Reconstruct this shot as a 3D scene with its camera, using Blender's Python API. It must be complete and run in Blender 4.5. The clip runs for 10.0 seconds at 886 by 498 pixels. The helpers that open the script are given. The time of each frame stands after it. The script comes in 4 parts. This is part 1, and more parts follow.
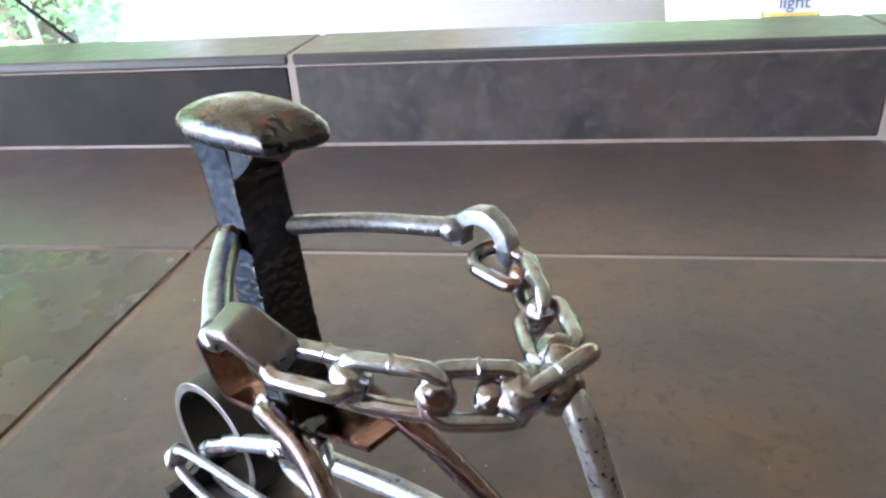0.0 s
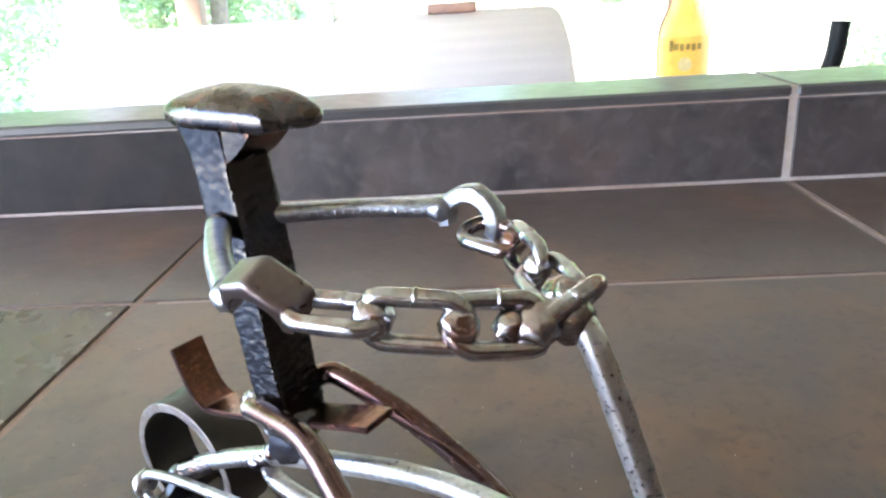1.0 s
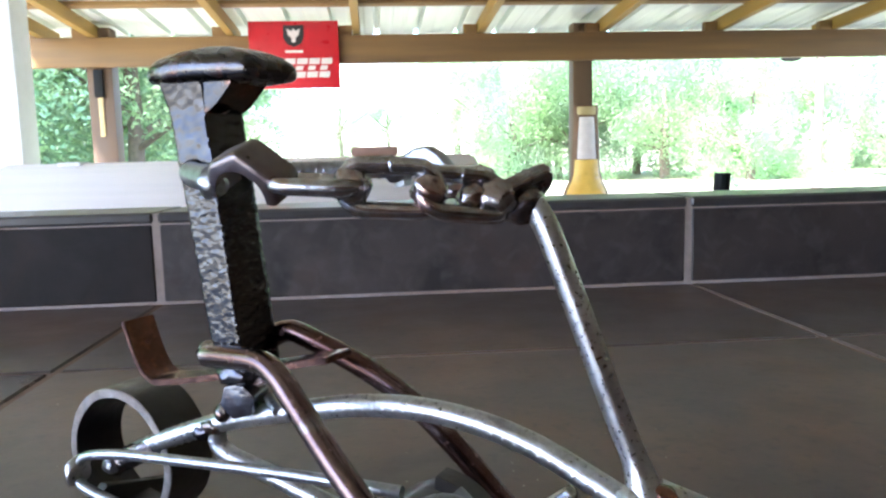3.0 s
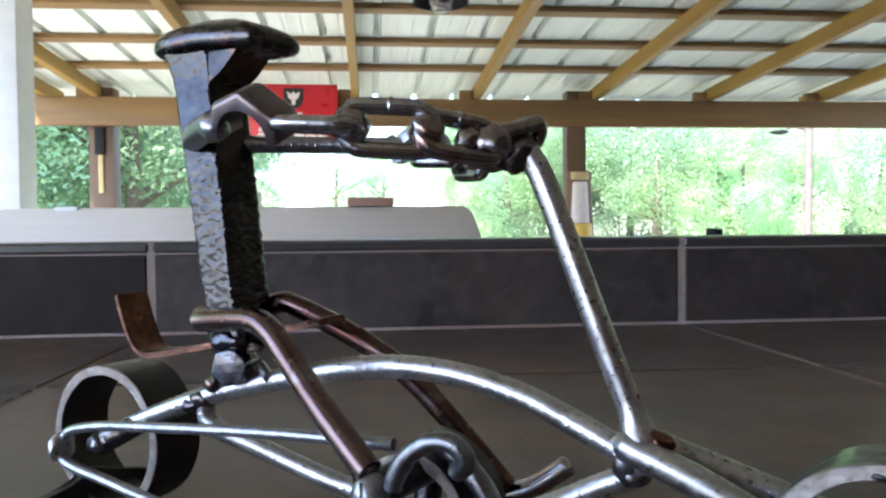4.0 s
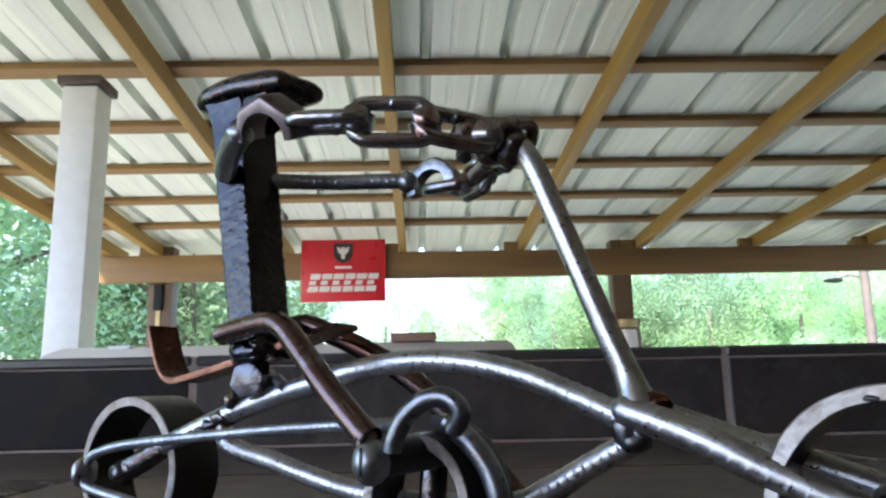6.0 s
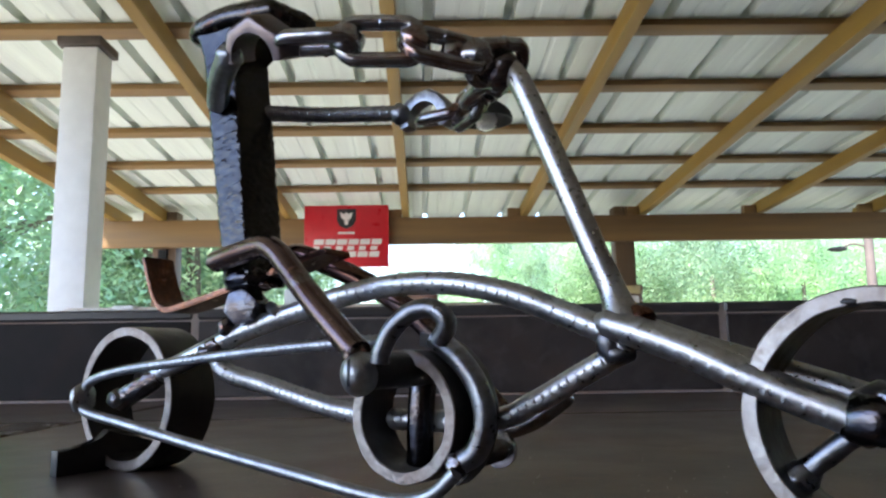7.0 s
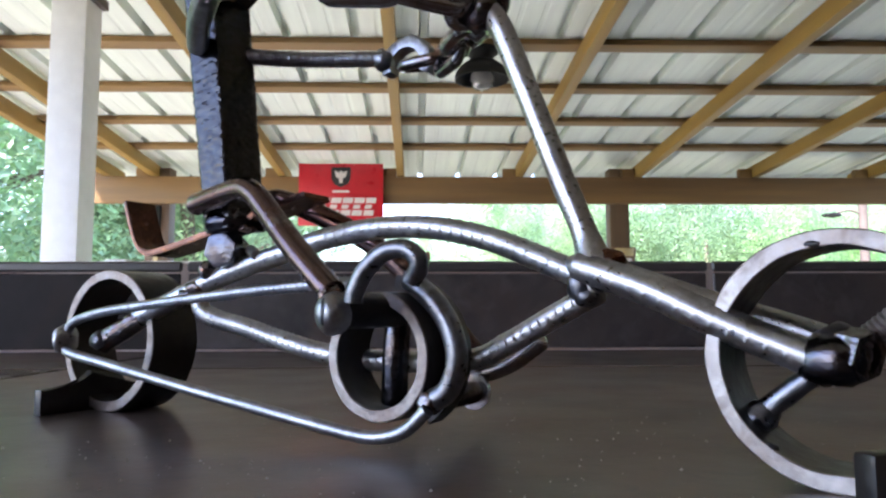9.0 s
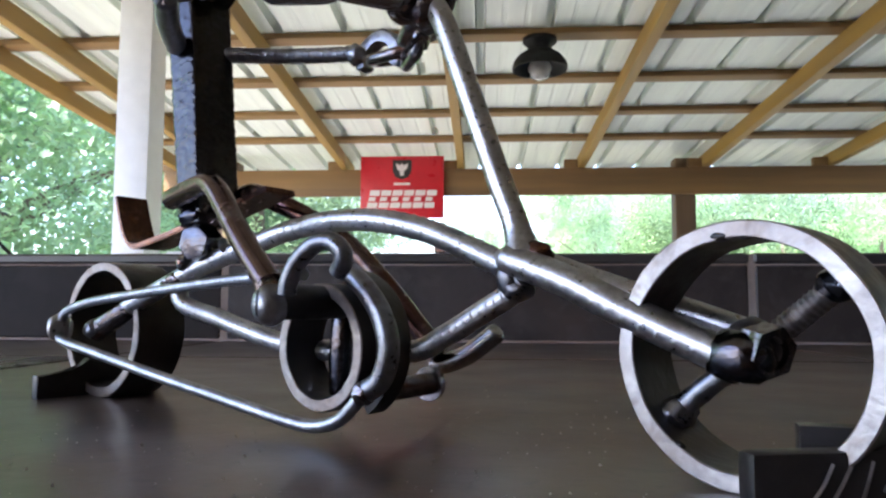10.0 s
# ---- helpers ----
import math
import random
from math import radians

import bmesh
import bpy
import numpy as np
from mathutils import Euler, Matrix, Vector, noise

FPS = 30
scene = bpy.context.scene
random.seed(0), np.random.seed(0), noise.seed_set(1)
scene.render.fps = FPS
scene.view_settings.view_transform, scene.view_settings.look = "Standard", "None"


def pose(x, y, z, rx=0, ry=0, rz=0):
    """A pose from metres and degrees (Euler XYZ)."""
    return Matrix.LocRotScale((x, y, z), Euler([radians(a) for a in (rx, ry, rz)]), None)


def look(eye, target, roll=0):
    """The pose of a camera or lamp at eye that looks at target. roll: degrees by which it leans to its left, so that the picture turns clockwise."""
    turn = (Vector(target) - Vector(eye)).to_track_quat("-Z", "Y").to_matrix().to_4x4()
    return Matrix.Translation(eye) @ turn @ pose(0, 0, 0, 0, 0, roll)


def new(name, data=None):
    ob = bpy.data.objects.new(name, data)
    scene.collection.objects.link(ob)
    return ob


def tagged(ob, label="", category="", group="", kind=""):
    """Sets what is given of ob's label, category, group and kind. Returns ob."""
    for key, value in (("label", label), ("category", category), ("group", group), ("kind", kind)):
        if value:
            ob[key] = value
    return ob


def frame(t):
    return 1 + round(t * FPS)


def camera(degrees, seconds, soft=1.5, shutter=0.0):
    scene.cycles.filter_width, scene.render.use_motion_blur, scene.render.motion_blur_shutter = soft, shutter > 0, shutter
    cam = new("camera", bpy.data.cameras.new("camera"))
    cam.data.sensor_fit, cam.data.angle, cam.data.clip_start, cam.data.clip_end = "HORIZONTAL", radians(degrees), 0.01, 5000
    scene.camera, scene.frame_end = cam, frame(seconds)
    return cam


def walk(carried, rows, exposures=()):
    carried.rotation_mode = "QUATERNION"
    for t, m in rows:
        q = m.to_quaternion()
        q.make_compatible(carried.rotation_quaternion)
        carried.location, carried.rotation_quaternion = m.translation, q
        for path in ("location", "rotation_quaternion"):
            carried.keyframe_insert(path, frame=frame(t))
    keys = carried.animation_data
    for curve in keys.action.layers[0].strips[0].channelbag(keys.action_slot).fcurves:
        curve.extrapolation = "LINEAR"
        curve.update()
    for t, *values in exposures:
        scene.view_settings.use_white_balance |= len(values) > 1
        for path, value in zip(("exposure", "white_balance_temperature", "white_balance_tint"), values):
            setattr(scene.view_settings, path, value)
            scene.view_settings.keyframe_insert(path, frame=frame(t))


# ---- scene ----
cam = camera(62.89, 10.0, 2.4)
PATH = [
    (0, (0.22073, 0.03086, 0.18503), (0.05779, 0.91482, -0.25323), -3.91),
    (0.5, (0.20932, 0.02150, 0.17576), (0.10723, 0.94149, -0.20268), -4.12),
    (1, (0.20323, 0.01303, 0.16405), (0.15432, 0.95292, -0.17392), -3.52),
    (1.5, (0.20126, 0.00137, 0.14961), (0.21918, 0.96027, -0.13358), -4.07),
    (2, (0.19844, -0.00707, 0.13375), (0.24255, 0.96678, -0.08911), -3.54),
    (2.5, (0.19255, -0.01307, 0.12327), (0.25651, 0.97071, -0.04430), -2.47),
    (4, (0.18867, -0.02109, 0.08629), (0.27800, 0.97451, 0.05808), -0.53),
    (4.5, (0.19185, -0.02048, 0.07312), (0.26506, 0.97643, 0.10169), -0.61),
    (5, (0.19319, -0.02492, 0.06301), (0.23166, 0.96817, 0.17388), 0.55),
    (6.5, (0.20105, -0.02936, 0.03937), (0.22434, 0.95159, 0.23222), -1.66),
    (7, (0.20184, -0.02858, 0.03465), (0.22156, 0.96071, 0.17926), -0.93),
    (7.5, (0.20159, -0.02842, 0.03198), (0.22804, 0.96432, 0.14929), 0.10),
    (8, (0.20145, -0.02813, 0.03116), (0.23050, 0.96520, 0.14271), -0.40),
    (8.5, (0.20148, -0.02827, 0.03124), (0.23331, 0.96567, 0.13646), -0.45),
    (9, (0.20629, -0.02935, 0.03042), (0.23245, 0.96618, 0.12117), -0.16),
    (9.5, (0.22091, -0.02966, 0.03018), (0.18947, 0.96706, 0.10483), -0.00),
    (10, (0.23563, -0.02997, 0.03052), (0.17077, 0.96475, 0.11006), 0.19),
]
EXPOSURES = [(0.0, 4.37, 5950, 15), (0.5, 4.4, 6000, 16), (1.0, 4.42, 6050, 16), (1.5, 4.22, 6050, 17), (2.5, 3.55, 5850, 17), (4.0, 2.72, 5900, 17), (5.0, 2.48, 5950, 16), (6.5, 2.21, 5950, 16), (7.2, 2.24, 6000, 18), (8.0, 2.42, 6000, 21), (10.0, 2.48, 6050, 23)]
walk(cam, [(t, look(eye, target, roll)) for t, eye, target, roll in PATH], EXPOSURES)

# ---- world, sun, exposure ----
world = bpy.data.worlds.new("sky")
scene.world = world
world.use_nodes = True
wn = world.node_tree
sky = wn.nodes.new("ShaderNodeTexSky")
sky.sky_type = "NISHITA"
sky.sun_disc = False
sky.sun_elevation = radians(52)
sky.sun_rotation = radians(-140)
sky.air_density, sky.dust_density, sky.ozone_density = 1.0, 1.0, 1.0
wn.links.new(sky.outputs["Color"], wn.nodes["Background"].inputs["Color"])
wn.nodes["Background"].inputs["Strength"].default_value = 0.15
sun_data = bpy.data.lights.new("sun", "SUN")
sun_data.energy, sun_data.angle, sun_data.color = 5.0, radians(6), (1.0, 0.97, 0.93)
sun = new("sun", sun_data)
sun.matrix_world = look((-5, -6, 10), (0, 0, 0))


# ---- materials ----
def mat(name, base, rough=0.5, metal=0.0, vary=0.12, scale=20.0, bump=0.0, bump_scale=80.0, tint=None, tint_scale=6.0, tint_amount=0.5,
        coat=0.0, rough_vary=0.1, stretch=(1, 1, 1), per_object=0.0, contrast=(0.35, 0.65), transmission=0.0, emission=0.0, clouds=None, gloss=0.5):
    """A two-scale noise material in object space: grain, a second tint in patches, relief and uneven gloss."""
    m = bpy.data.materials.new(name)
    m.use_nodes = True
    t = m.node_tree
    b = t.nodes["Principled BSDF"]
    link, add = t.links.new, t.nodes.new
    co, mp = add("ShaderNodeTexCoord"), add("ShaderNodeMapping")
    link(co.outputs["Object"], mp.inputs["Vector"])
    mp.inputs["Scale"].default_value = stretch
    if per_object:
        who, far, shift = add("ShaderNodeObjectInfo"), add("ShaderNodeVectorMath"), add("ShaderNodeVectorMath")
        far.operation, shift.operation = "SCALE", "ADD"
        far.inputs[0].default_value, shift.inputs[1].default_value = (7.0, 3.0, 5.0), (0, 0, 0)
        link(who.outputs["Random"], far.inputs["Scale"])
        link(co.outputs["Object"], shift.inputs[0]), link(far.outputs["Vector"], shift.inputs[1])
        link(shift.outputs["Vector"], mp.inputs["Vector"])
    n1, n2 = add("ShaderNodeTexNoise"), add("ShaderNodeTexNoise")
    for n, s in ((n1, scale), (n2, tint_scale)):
        n.inputs["Scale"].default_value, n.inputs["Detail"].default_value = s, 5
        link(mp.outputs["Vector"], n.inputs["Vector"])
    mr = add("ShaderNodeMapRange")
    mr.inputs["To Min"].default_value, mr.inputs["To Max"].default_value = 1 - vary, 1 + vary
    mr.inputs["From Min"].default_value, mr.inputs["From Max"].default_value = 0.3, 0.7
    link(n1.outputs["Fac"], mr.inputs["Value"])
    ramp = add("ShaderNodeMapRange")
    ramp.inputs["From Min"].default_value, ramp.inputs["From Max"].default_value = contrast
    ramp.inputs["To Max"].default_value = tint_amount if tint else 0
    link(n2.outputs["Fac"], ramp.inputs["Value"])
    mix = add("ShaderNodeMix")
    mix.data_type = "RGBA"
    mix.inputs["A"].default_value, mix.inputs["B"].default_value = (*base, 1), (*(tint or base), 1)
    link(ramp.outputs["Result"], mix.inputs["Factor"])
    mul = add("ShaderNodeMix")
    mul.data_type, mul.blend_type = "RGBA", "MULTIPLY"
    mul.inputs["Factor"].default_value = 1
    link(mix.outputs["Result"], mul.inputs["A"])
    value = mr.outputs["Result"]
    if per_object:
        info, pr, pm = add("ShaderNodeObjectInfo"), add("ShaderNodeMapRange"), add("ShaderNodeMath")
        pr.inputs["To Min"].default_value, pr.inputs["To Max"].default_value = 1 - per_object, 1 + per_object
        link(info.outputs["Random"], pr.inputs["Value"])
        pm.operation = "MULTIPLY"
        link(pr.outputs["Result"], pm.inputs[0]), link(value, pm.inputs[1])
        value = pm.outputs[0]
    link(value, mul.inputs["B"])
    colour = mul.outputs["Result"]
    if clouds:
        for tone, size, low, high, amount in clouds:
            n4, r4, m4 = add("ShaderNodeTexNoise"), add("ShaderNodeMapRange"), add("ShaderNodeMix")
            n4.inputs["Scale"].default_value, n4.inputs["Detail"].default_value, n4.inputs["Distortion"].default_value = size, 6, 0.6
            link(mp.outputs["Vector"], n4.inputs["Vector"])
            r4.inputs["From Min"].default_value, r4.inputs["From Max"].default_value, r4.inputs["To Max"].default_value = low, high, amount
            link(n4.outputs["Fac"], r4.inputs["Value"])
            m4.data_type = "RGBA"
            link(r4.outputs["Result"], m4.inputs["Factor"])
            link(colour, m4.inputs["A"])
            m4.inputs["B"].default_value = (*tone, 1)
            colour = m4.outputs["Result"]
    link(colour, b.inputs["Base Color"])
    rr = add("ShaderNodeMapRange")
    rr.inputs["To Min"].default_value, rr.inputs["To Max"].default_value = max(0.02, rough - rough_vary), min(1, rough + rough_vary)
    rr.inputs["From Min"].default_value, rr.inputs["From Max"].default_value = 0.3, 0.7
    link(n1.outputs["Fac"], rr.inputs["Value"])
    link(rr.outputs["Result"], b.inputs["Roughness"])
    b.inputs["Metallic"].default_value = metal
    b.inputs["Specular IOR Level"].default_value = gloss
    b.inputs["Coat Weight"].default_value, b.inputs["Coat Roughness"].default_value = coat, 0.08
    b.inputs["Transmission Weight"].default_value = transmission
    if emission:
        b.inputs["Emission Color"].default_value, b.inputs["Emission Strength"].default_value = (*base, 1), emission
    if bump:
        n3, bp = add("ShaderNodeTexNoise"), add("ShaderNodeBump")
        n3.inputs["Scale"].default_value, n3.inputs["Detail"].default_value = bump_scale, 4
        link(mp.outputs["Vector"], n3.inputs["Vector"])
        link(n3.outputs["Fac"], bp.inputs["Height"])
        bp.inputs["Strength"].default_value, bp.inputs["Distance"].default_value = 1.0, bump
        link(bp.outputs["Normal"], b.inputs["Normal"])
    return m


STEEL = mat("bright_steel", (0.53, 0.525, 0.535), 0.36, 1, 0.2, 700, 0.000018, 1000, (0.27, 0.24, 0.235), 110, 0.6, rough_vary=0.11, contrast=(0.46, 0.70), clouds=(((0.20, 0.13, 0.10), 260, 0.63, 0.78, 0.5), ((0.62, 0.62, 0.63), 480, 0.60, 0.72, 0.4)))
CHAIN = mat("chain_steel", (0.43, 0.43, 0.45), 0.20, 1, 0.2, 500, 0.00007, 700, (0.20, 0.18, 0.18), 150, 0.7, rough_vary=0.07, contrast=(0.4, 0.7), clouds=(((0.34, 0.15, 0.095), 150, 0.48, 0.74, 0.8), ((0.10, 0.09, 0.09), 330, 0.56, 0.70, 0.5)))
NUT_STEEL = mat("worn_nut_steel", (0.19, 0.160, 0.160), 0.33, 1, 0.15, 300, 0.00008, 500, (0.15, 0.085, 0.072), 110, 0.6, rough_vary=0.06, contrast=(0.4, 0.85))
POST_STEEL = mat("grey_rod_steel", (0.51, 0.50, 0.505), 0.33, 1, 0.14, 800, 0.000012, 1000, (0.32, 0.29, 0.28), 120, 0.6, rough_vary=0.1, contrast=(0.44, 0.68))
SATIN = mat("satin_blue_grey_steel", (0.42, 0.43, 0.455), 0.36, 1, 0.2, 700, 0.00005, 1100, (0.25, 0.25, 0.265), 200, 0.7, rough_vary=0.08, clouds=(((0.15, 0.11, 0.095), 280, 0.56, 0.74, 0.5),))
IRON = mat("dark_slate_steel", (0.25, 0.26, 0.285), 0.33, 1, 0.2, 500, 0.00006, 900, (0.14, 0.13, 0.135), 150, 0.7, rough_vary=0.08, clouds=(((0.12, 0.075, 0.055), 240, 0.58, 0.74, 0.5),))
BLUED = mat("blued_weld_steel", (0.11, 0.12, 0.145), 0.19, 1, 0.3, 400, 0.0003, 500, (0.09, 0.06, 0.05), 150, 0.6, rough_vary=0.06)
BROWN = mat("heat_browned_steel", (0.18, 0.120, 0.112), 0.23, 1, 0.15, 500, 0.00002, 900, (0.095, 0.040, 0.033), 45, 0.75, rough_vary=0.06, contrast=(0.40, 0.62), clouds=(((0.33, 0.31, 0.31), 60, 0.58, 0.72, 0.5),))
SPIKE = mat("dark_forged_steel", (0.058, 0.057, 0.060), 0.18, 1, 0.3, 600, 0.00007, 1400, (0.042, 0.036, 0.034), 200, 0.7, rough_vary=0.08)
SPIKE_TOP = mat("worn_spike_head_steel", (0.095, 0.090, 0.090), 0.26, 1, 0.2, 300, 0.00016, 330, (0.065, 0.046, 0.042), 130, 0.75, coat=0.1, rough_vary=0.09, contrast=(0.35, 0.75), clouds=(((0.19, 0.075, 0.045), 150, 0.55, 0.68, 0.7),))
BLACK = mat("black_pipe_steel", (0.030, 0.027, 0.027), 0.42, 0.35, 0.25, 260, 0.0002, 350, (0.022, 0.016, 0.014), 90, 0.6, coat=0.25, rough_vary=0.1)
SPIKE_NECK = mat("smooth_dark_spike_steel", (0.055, 0.055, 0.062), 0.20, 1, 0.2, 260, 0.00006, 300, (0.036, 0.030, 0.029), 120, 0.6, rough_vary=0.06)
GROUND_EDGE = mat("ground_pipe_edge", (0.48, 0.455, 0.44), 0.46, 1, 0.25, 300, 0.00014, 700, (0.24, 0.20, 0.18), 80, 0.85, rough_vary=0.12, clouds=(((0.12, 0.085, 0.07), 150, 0.56, 0.70, 0.6),))
DULL_EDGE = mat("dull_pipe_edge", (0.31, 0.28, 0.265), 0.45, 1, 0.25, 300, 0.0003, 700, (0.20, 0.15, 0.13), 140, 0.7, rough_vary=0.1, clouds=(((0.12, 0.07, 0.05), 170, 0.58, 0.74, 0.6),))
WELD = mat("weld_steel", (0.24, 0.235, 0.25), 0.19, 1, 0.3, 500, 0.0004, 600, (0.12, 0.065, 0.045), 150, 0.8, rough_vary=0.06, clouds=(((0.42, 0.16, 0.075), 230, 0.60, 0.72, 0.7),))
COLLAR = mat("copper_burnt_steel", (0.048, 0.044, 0.045), 0.22, 1, 0.25, 400, 0.0002, 500, (0.20, 0.085, 0.05), 90, 0.8, rough_vary=0.07, contrast=(0.45, 0.6))
RUST = mat("rust_brown_strap", (0.17, 0.084, 0.062), 0.22, 1, 0.3, 400, 0.00022, 500, (0.075, 0.040, 0.032), 150, 0.8, rough_vary=0.06, clouds=(((0.40, 0.17, 0.085), 420, 0.56, 0.66, 0.4),))
TILE = mat("slate_look_tile", (0.074, 0.057, 0.050), 0.325, 0, 0.10, 30, 0.00009, 170, (0.100, 0.072, 0.056), 6, 0.8, rough_vary=0.045, per_object=0.05, contrast=(0.25, 0.8), gloss=0.4, clouds=(((0.17, 0.088, 0.046), 8, 0.46, 0.74, 0.65), ((0.030, 0.025, 0.024), 24, 0.52, 0.74, 0.6), ((0.14, 0.090, 0.060), 70, 0.54, 0.72, 0.45), ((0.036, 0.030, 0.028), 190, 0.55, 0.70, 0.45)))
WORN_TILE = mat("worn_glossy_slate_look_tile", (0.060, 0.046, 0.041), 0.27, 0, 0.12, 30, 0.00022, 75, (0.088, 0.062, 0.048), 6, 0.8, rough_vary=0.05, gloss=0.3, contrast=(0.25, 0.8), clouds=(((0.19, 0.088, 0.040), 7, 0.46, 0.82, 0.6), ((0.034, 0.028, 0.027), 22, 0.55, 0.85, 0.5)))
LEDGE_TILE = mat("slate_look_ledge_tile", (0.042, 0.034, 0.032), 0.5, 0, 0.12, 40, 0.0001, 90, (0.070, 0.054, 0.048), 14, 0.8, rough_vary=0.06, per_object=0.08, contrast=(0.3, 0.75), clouds=(((0.016, 0.014, 0.014), 20, 0.5, 0.72, 0.75), ((0.10, 0.055, 0.035), 12, 0.56, 0.8, 0.5), ((0.10, 0.088, 0.084), 60, 0.50, 0.70, 0.4)), gloss=0.35)
DARK_LEDGE_TILE = mat("dark_slate_look_ledge_tile", (0.020, 0.017, 0.017), 0.5, 0, 0.12, 40, 0.0001, 90, (0.034, 0.026, 0.024), 14, 0.8, rough_vary=0.06, per_object=0.08, contrast=(0.3, 0.75), clouds=(((0.040, 0.035, 0.034), 30, 0.50, 0.74, 0.4), ((0.06, 0.032, 0.02), 12, 0.56, 0.8, 0.4)), gloss=0.12)
CAP_TILE = mat("polished_cap_tile", (0.050, 0.045, 0.044), 0.33, 0, 0.1, 60, 0.0001, 60, (0.065, 0.057, 0.054), 6, 0.6, rough_vary=0.04)
GROUT = mat("grey_grout", (0.36, 0.31, 0.285), 0.85, 0, 0.12, 150, 0.0003, 400, (0.26, 0.16, 0.11), 5, 0.7)
STAINED_GROUT = mat("brown_stained_grout", (0.17, 0.10, 0.072), 0.85, 0, 0.15, 150, 0.0003, 400, (0.28, 0.20, 0.16), 6, 0.6)
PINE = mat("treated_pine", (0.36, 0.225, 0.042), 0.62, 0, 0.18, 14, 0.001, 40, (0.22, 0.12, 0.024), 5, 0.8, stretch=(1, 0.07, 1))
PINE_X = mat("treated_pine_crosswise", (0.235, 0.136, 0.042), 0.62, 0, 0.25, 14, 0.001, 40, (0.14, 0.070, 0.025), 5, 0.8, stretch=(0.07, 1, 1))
# Beam pine, set darker than the rafters and purlins.
PINE_BEAM = mat("darker_pine_beam", (0.185, 0.104, 0.034), 0.62, 0, 0.3, 14, 0.001, 40, (0.11, 0.056, 0.021), 4, 0.8, stretch=(0.07, 1, 1))
# The posts' shade is put into this pine as a darker colour.
PINE_Z = mat("shaded_pine_upright", (0.13, 0.080, 0.042), 0.62, 0, 0.2, 14, 0.001, 40, (0.085, 0.048, 0.028), 5, 0.8, stretch=(1, 1, 0.07))
SHEET = mat("white_roof_sheet", (0.74, 0.79, 0.70), 0.45, 0, 0.06, 8, 0, 1, (0.62, 0.65, 0.60), 3, 0.7, stretch=(4, 0.3, 1))
WHITE = mat("white_paint", (0.80, 0.80, 0.79), 0.45, 0, 0.04, 30, 0.0004, 60, (0.72, 0.71, 0.69), 5, 0.5)
CAP = mat("dark_metal_cap", (0.10, 0.08, 0.07), 0.5, 0.6, 0.2, 40, 0.0004, 80)
INOX = mat("brushed_stainless", (0.76, 0.69, 0.66), 0.5, 0.2, 0.05, 60, 0.0002, 200, (0.74, 0.69, 0.67), 4, 0.6, stretch=(0.05, 1, 1))
RED = mat("red_sign_enamel", (0.52, 0.012, 0.022), 0.35, 0, 0.08, 20, 0, 1, (0.42, 0.01, 0.02), 6, 0.5)
SIGN_WHITE = mat("sign_white", (0.66, 0.60, 0.58), 0.45, 0, 0.08, 30)
SIGN_BLACK = mat("sign_black", (0.02, 0.02, 0.022), 0.4, 0, 0.1, 30)
AMBER = mat("amber_print", (0.68, 0.39, 0.06), 0.35, 0, 0.12, 14, 0, 1, (0.78, 0.55, 0.14), 6, 0.7)
RUST_PRINT = mat("brown_print", (0.14, 0.07, 0.03), 0.45, 0, 0.1, 20)
OLIVE_PRINT = mat("olive_print", (0.26, 0.17, 0.035), 0.45, 0, 0.1, 20)
GOLD = mat("gold_print", (0.66, 0.36, 0.06), 0.35, 0, 0.1, 20)
BLUE_PRINT = mat("dark_blue_print", (0.05, 0.06, 0.16), 0.4, 0, 0.1, 20)
LAMP_BLACK = mat("black_lamp_metal", (0.008, 0.008, 0.008), 0.6, 0.0, 0.1, 40, gloss=0.2)
GLASS = mat("lamp_glass", (0.95, 0.97, 0.96), 0.03, 0, 0, 10, rough_vary=0.01, transmission=1.0)
CONCRETE = mat("patio_concrete", (0.50, 0.47, 0.43), 0.8, 0, 0.15, 4, 0.002, 30, (0.28, 0.26, 0.24), 0.7, 0.6)
GRASS = mat("lawn", (0.22, 0.22, 0.145), 0.8, 0, 0.25, 3, 0.02, 8, (0.28, 0.27, 0.17), 0.25, 0.7)
LEAF = mat("leaves", (0.125, 0.19, 0.112), 0.7, 0, 0.35, 1.5, 0, 1, (0.19, 0.25, 0.12), 0.6, 0.8, per_object=0.28, gloss=0.1)
lt = LEAF.node_tree
tr, ms = lt.nodes.new("ShaderNodeBsdfTranslucent"), lt.nodes.new("ShaderNodeMixShader")
lit = lt.nodes.new("ShaderNodeMix")
lit.data_type, lit.blend_type = "RGBA", "MULTIPLY"
lit.inputs["Factor"].default_value, lit.inputs["B"].default_value = 1, (3.5, 3.35, 3.8, 1)
lt.links.new(lt.nodes["Principled BSDF"].inputs["Base Color"].links[0].from_socket, lit.inputs["A"])
lt.links.new(lit.outputs["Result"], tr.inputs["Color"])
ms.inputs["Fac"].default_value = 0.65
lt.links.new(lt.nodes["Principled BSDF"].outputs[0], ms.inputs[1]), lt.links.new(tr.outputs[0], ms.inputs[2])
lt.links.new(ms.outputs[0], lt.nodes["Material Output"].inputs["Surface"])
BARK = mat("bark", (0.13, 0.10, 0.075), 0.85, 0, 0.3, 12, 0.01, 20)
# Dark brown for the unseen walls, so that reflections of them stay dark.
UNSEEN_WALL = mat("unseen_wall_brown", (0.13, 0.075, 0.045), 0.6, 0, 0.1, 6, 0.001, 20, (0.10, 0.055, 0.035), 2, 0.6)
STUCCO = mat("bar_base_panel", (0.20, 0.14, 0.09), 0.6, 0, 0.15, 12, 0.001, 40, (0.15, 0.10, 0.06), 3, 0.6)
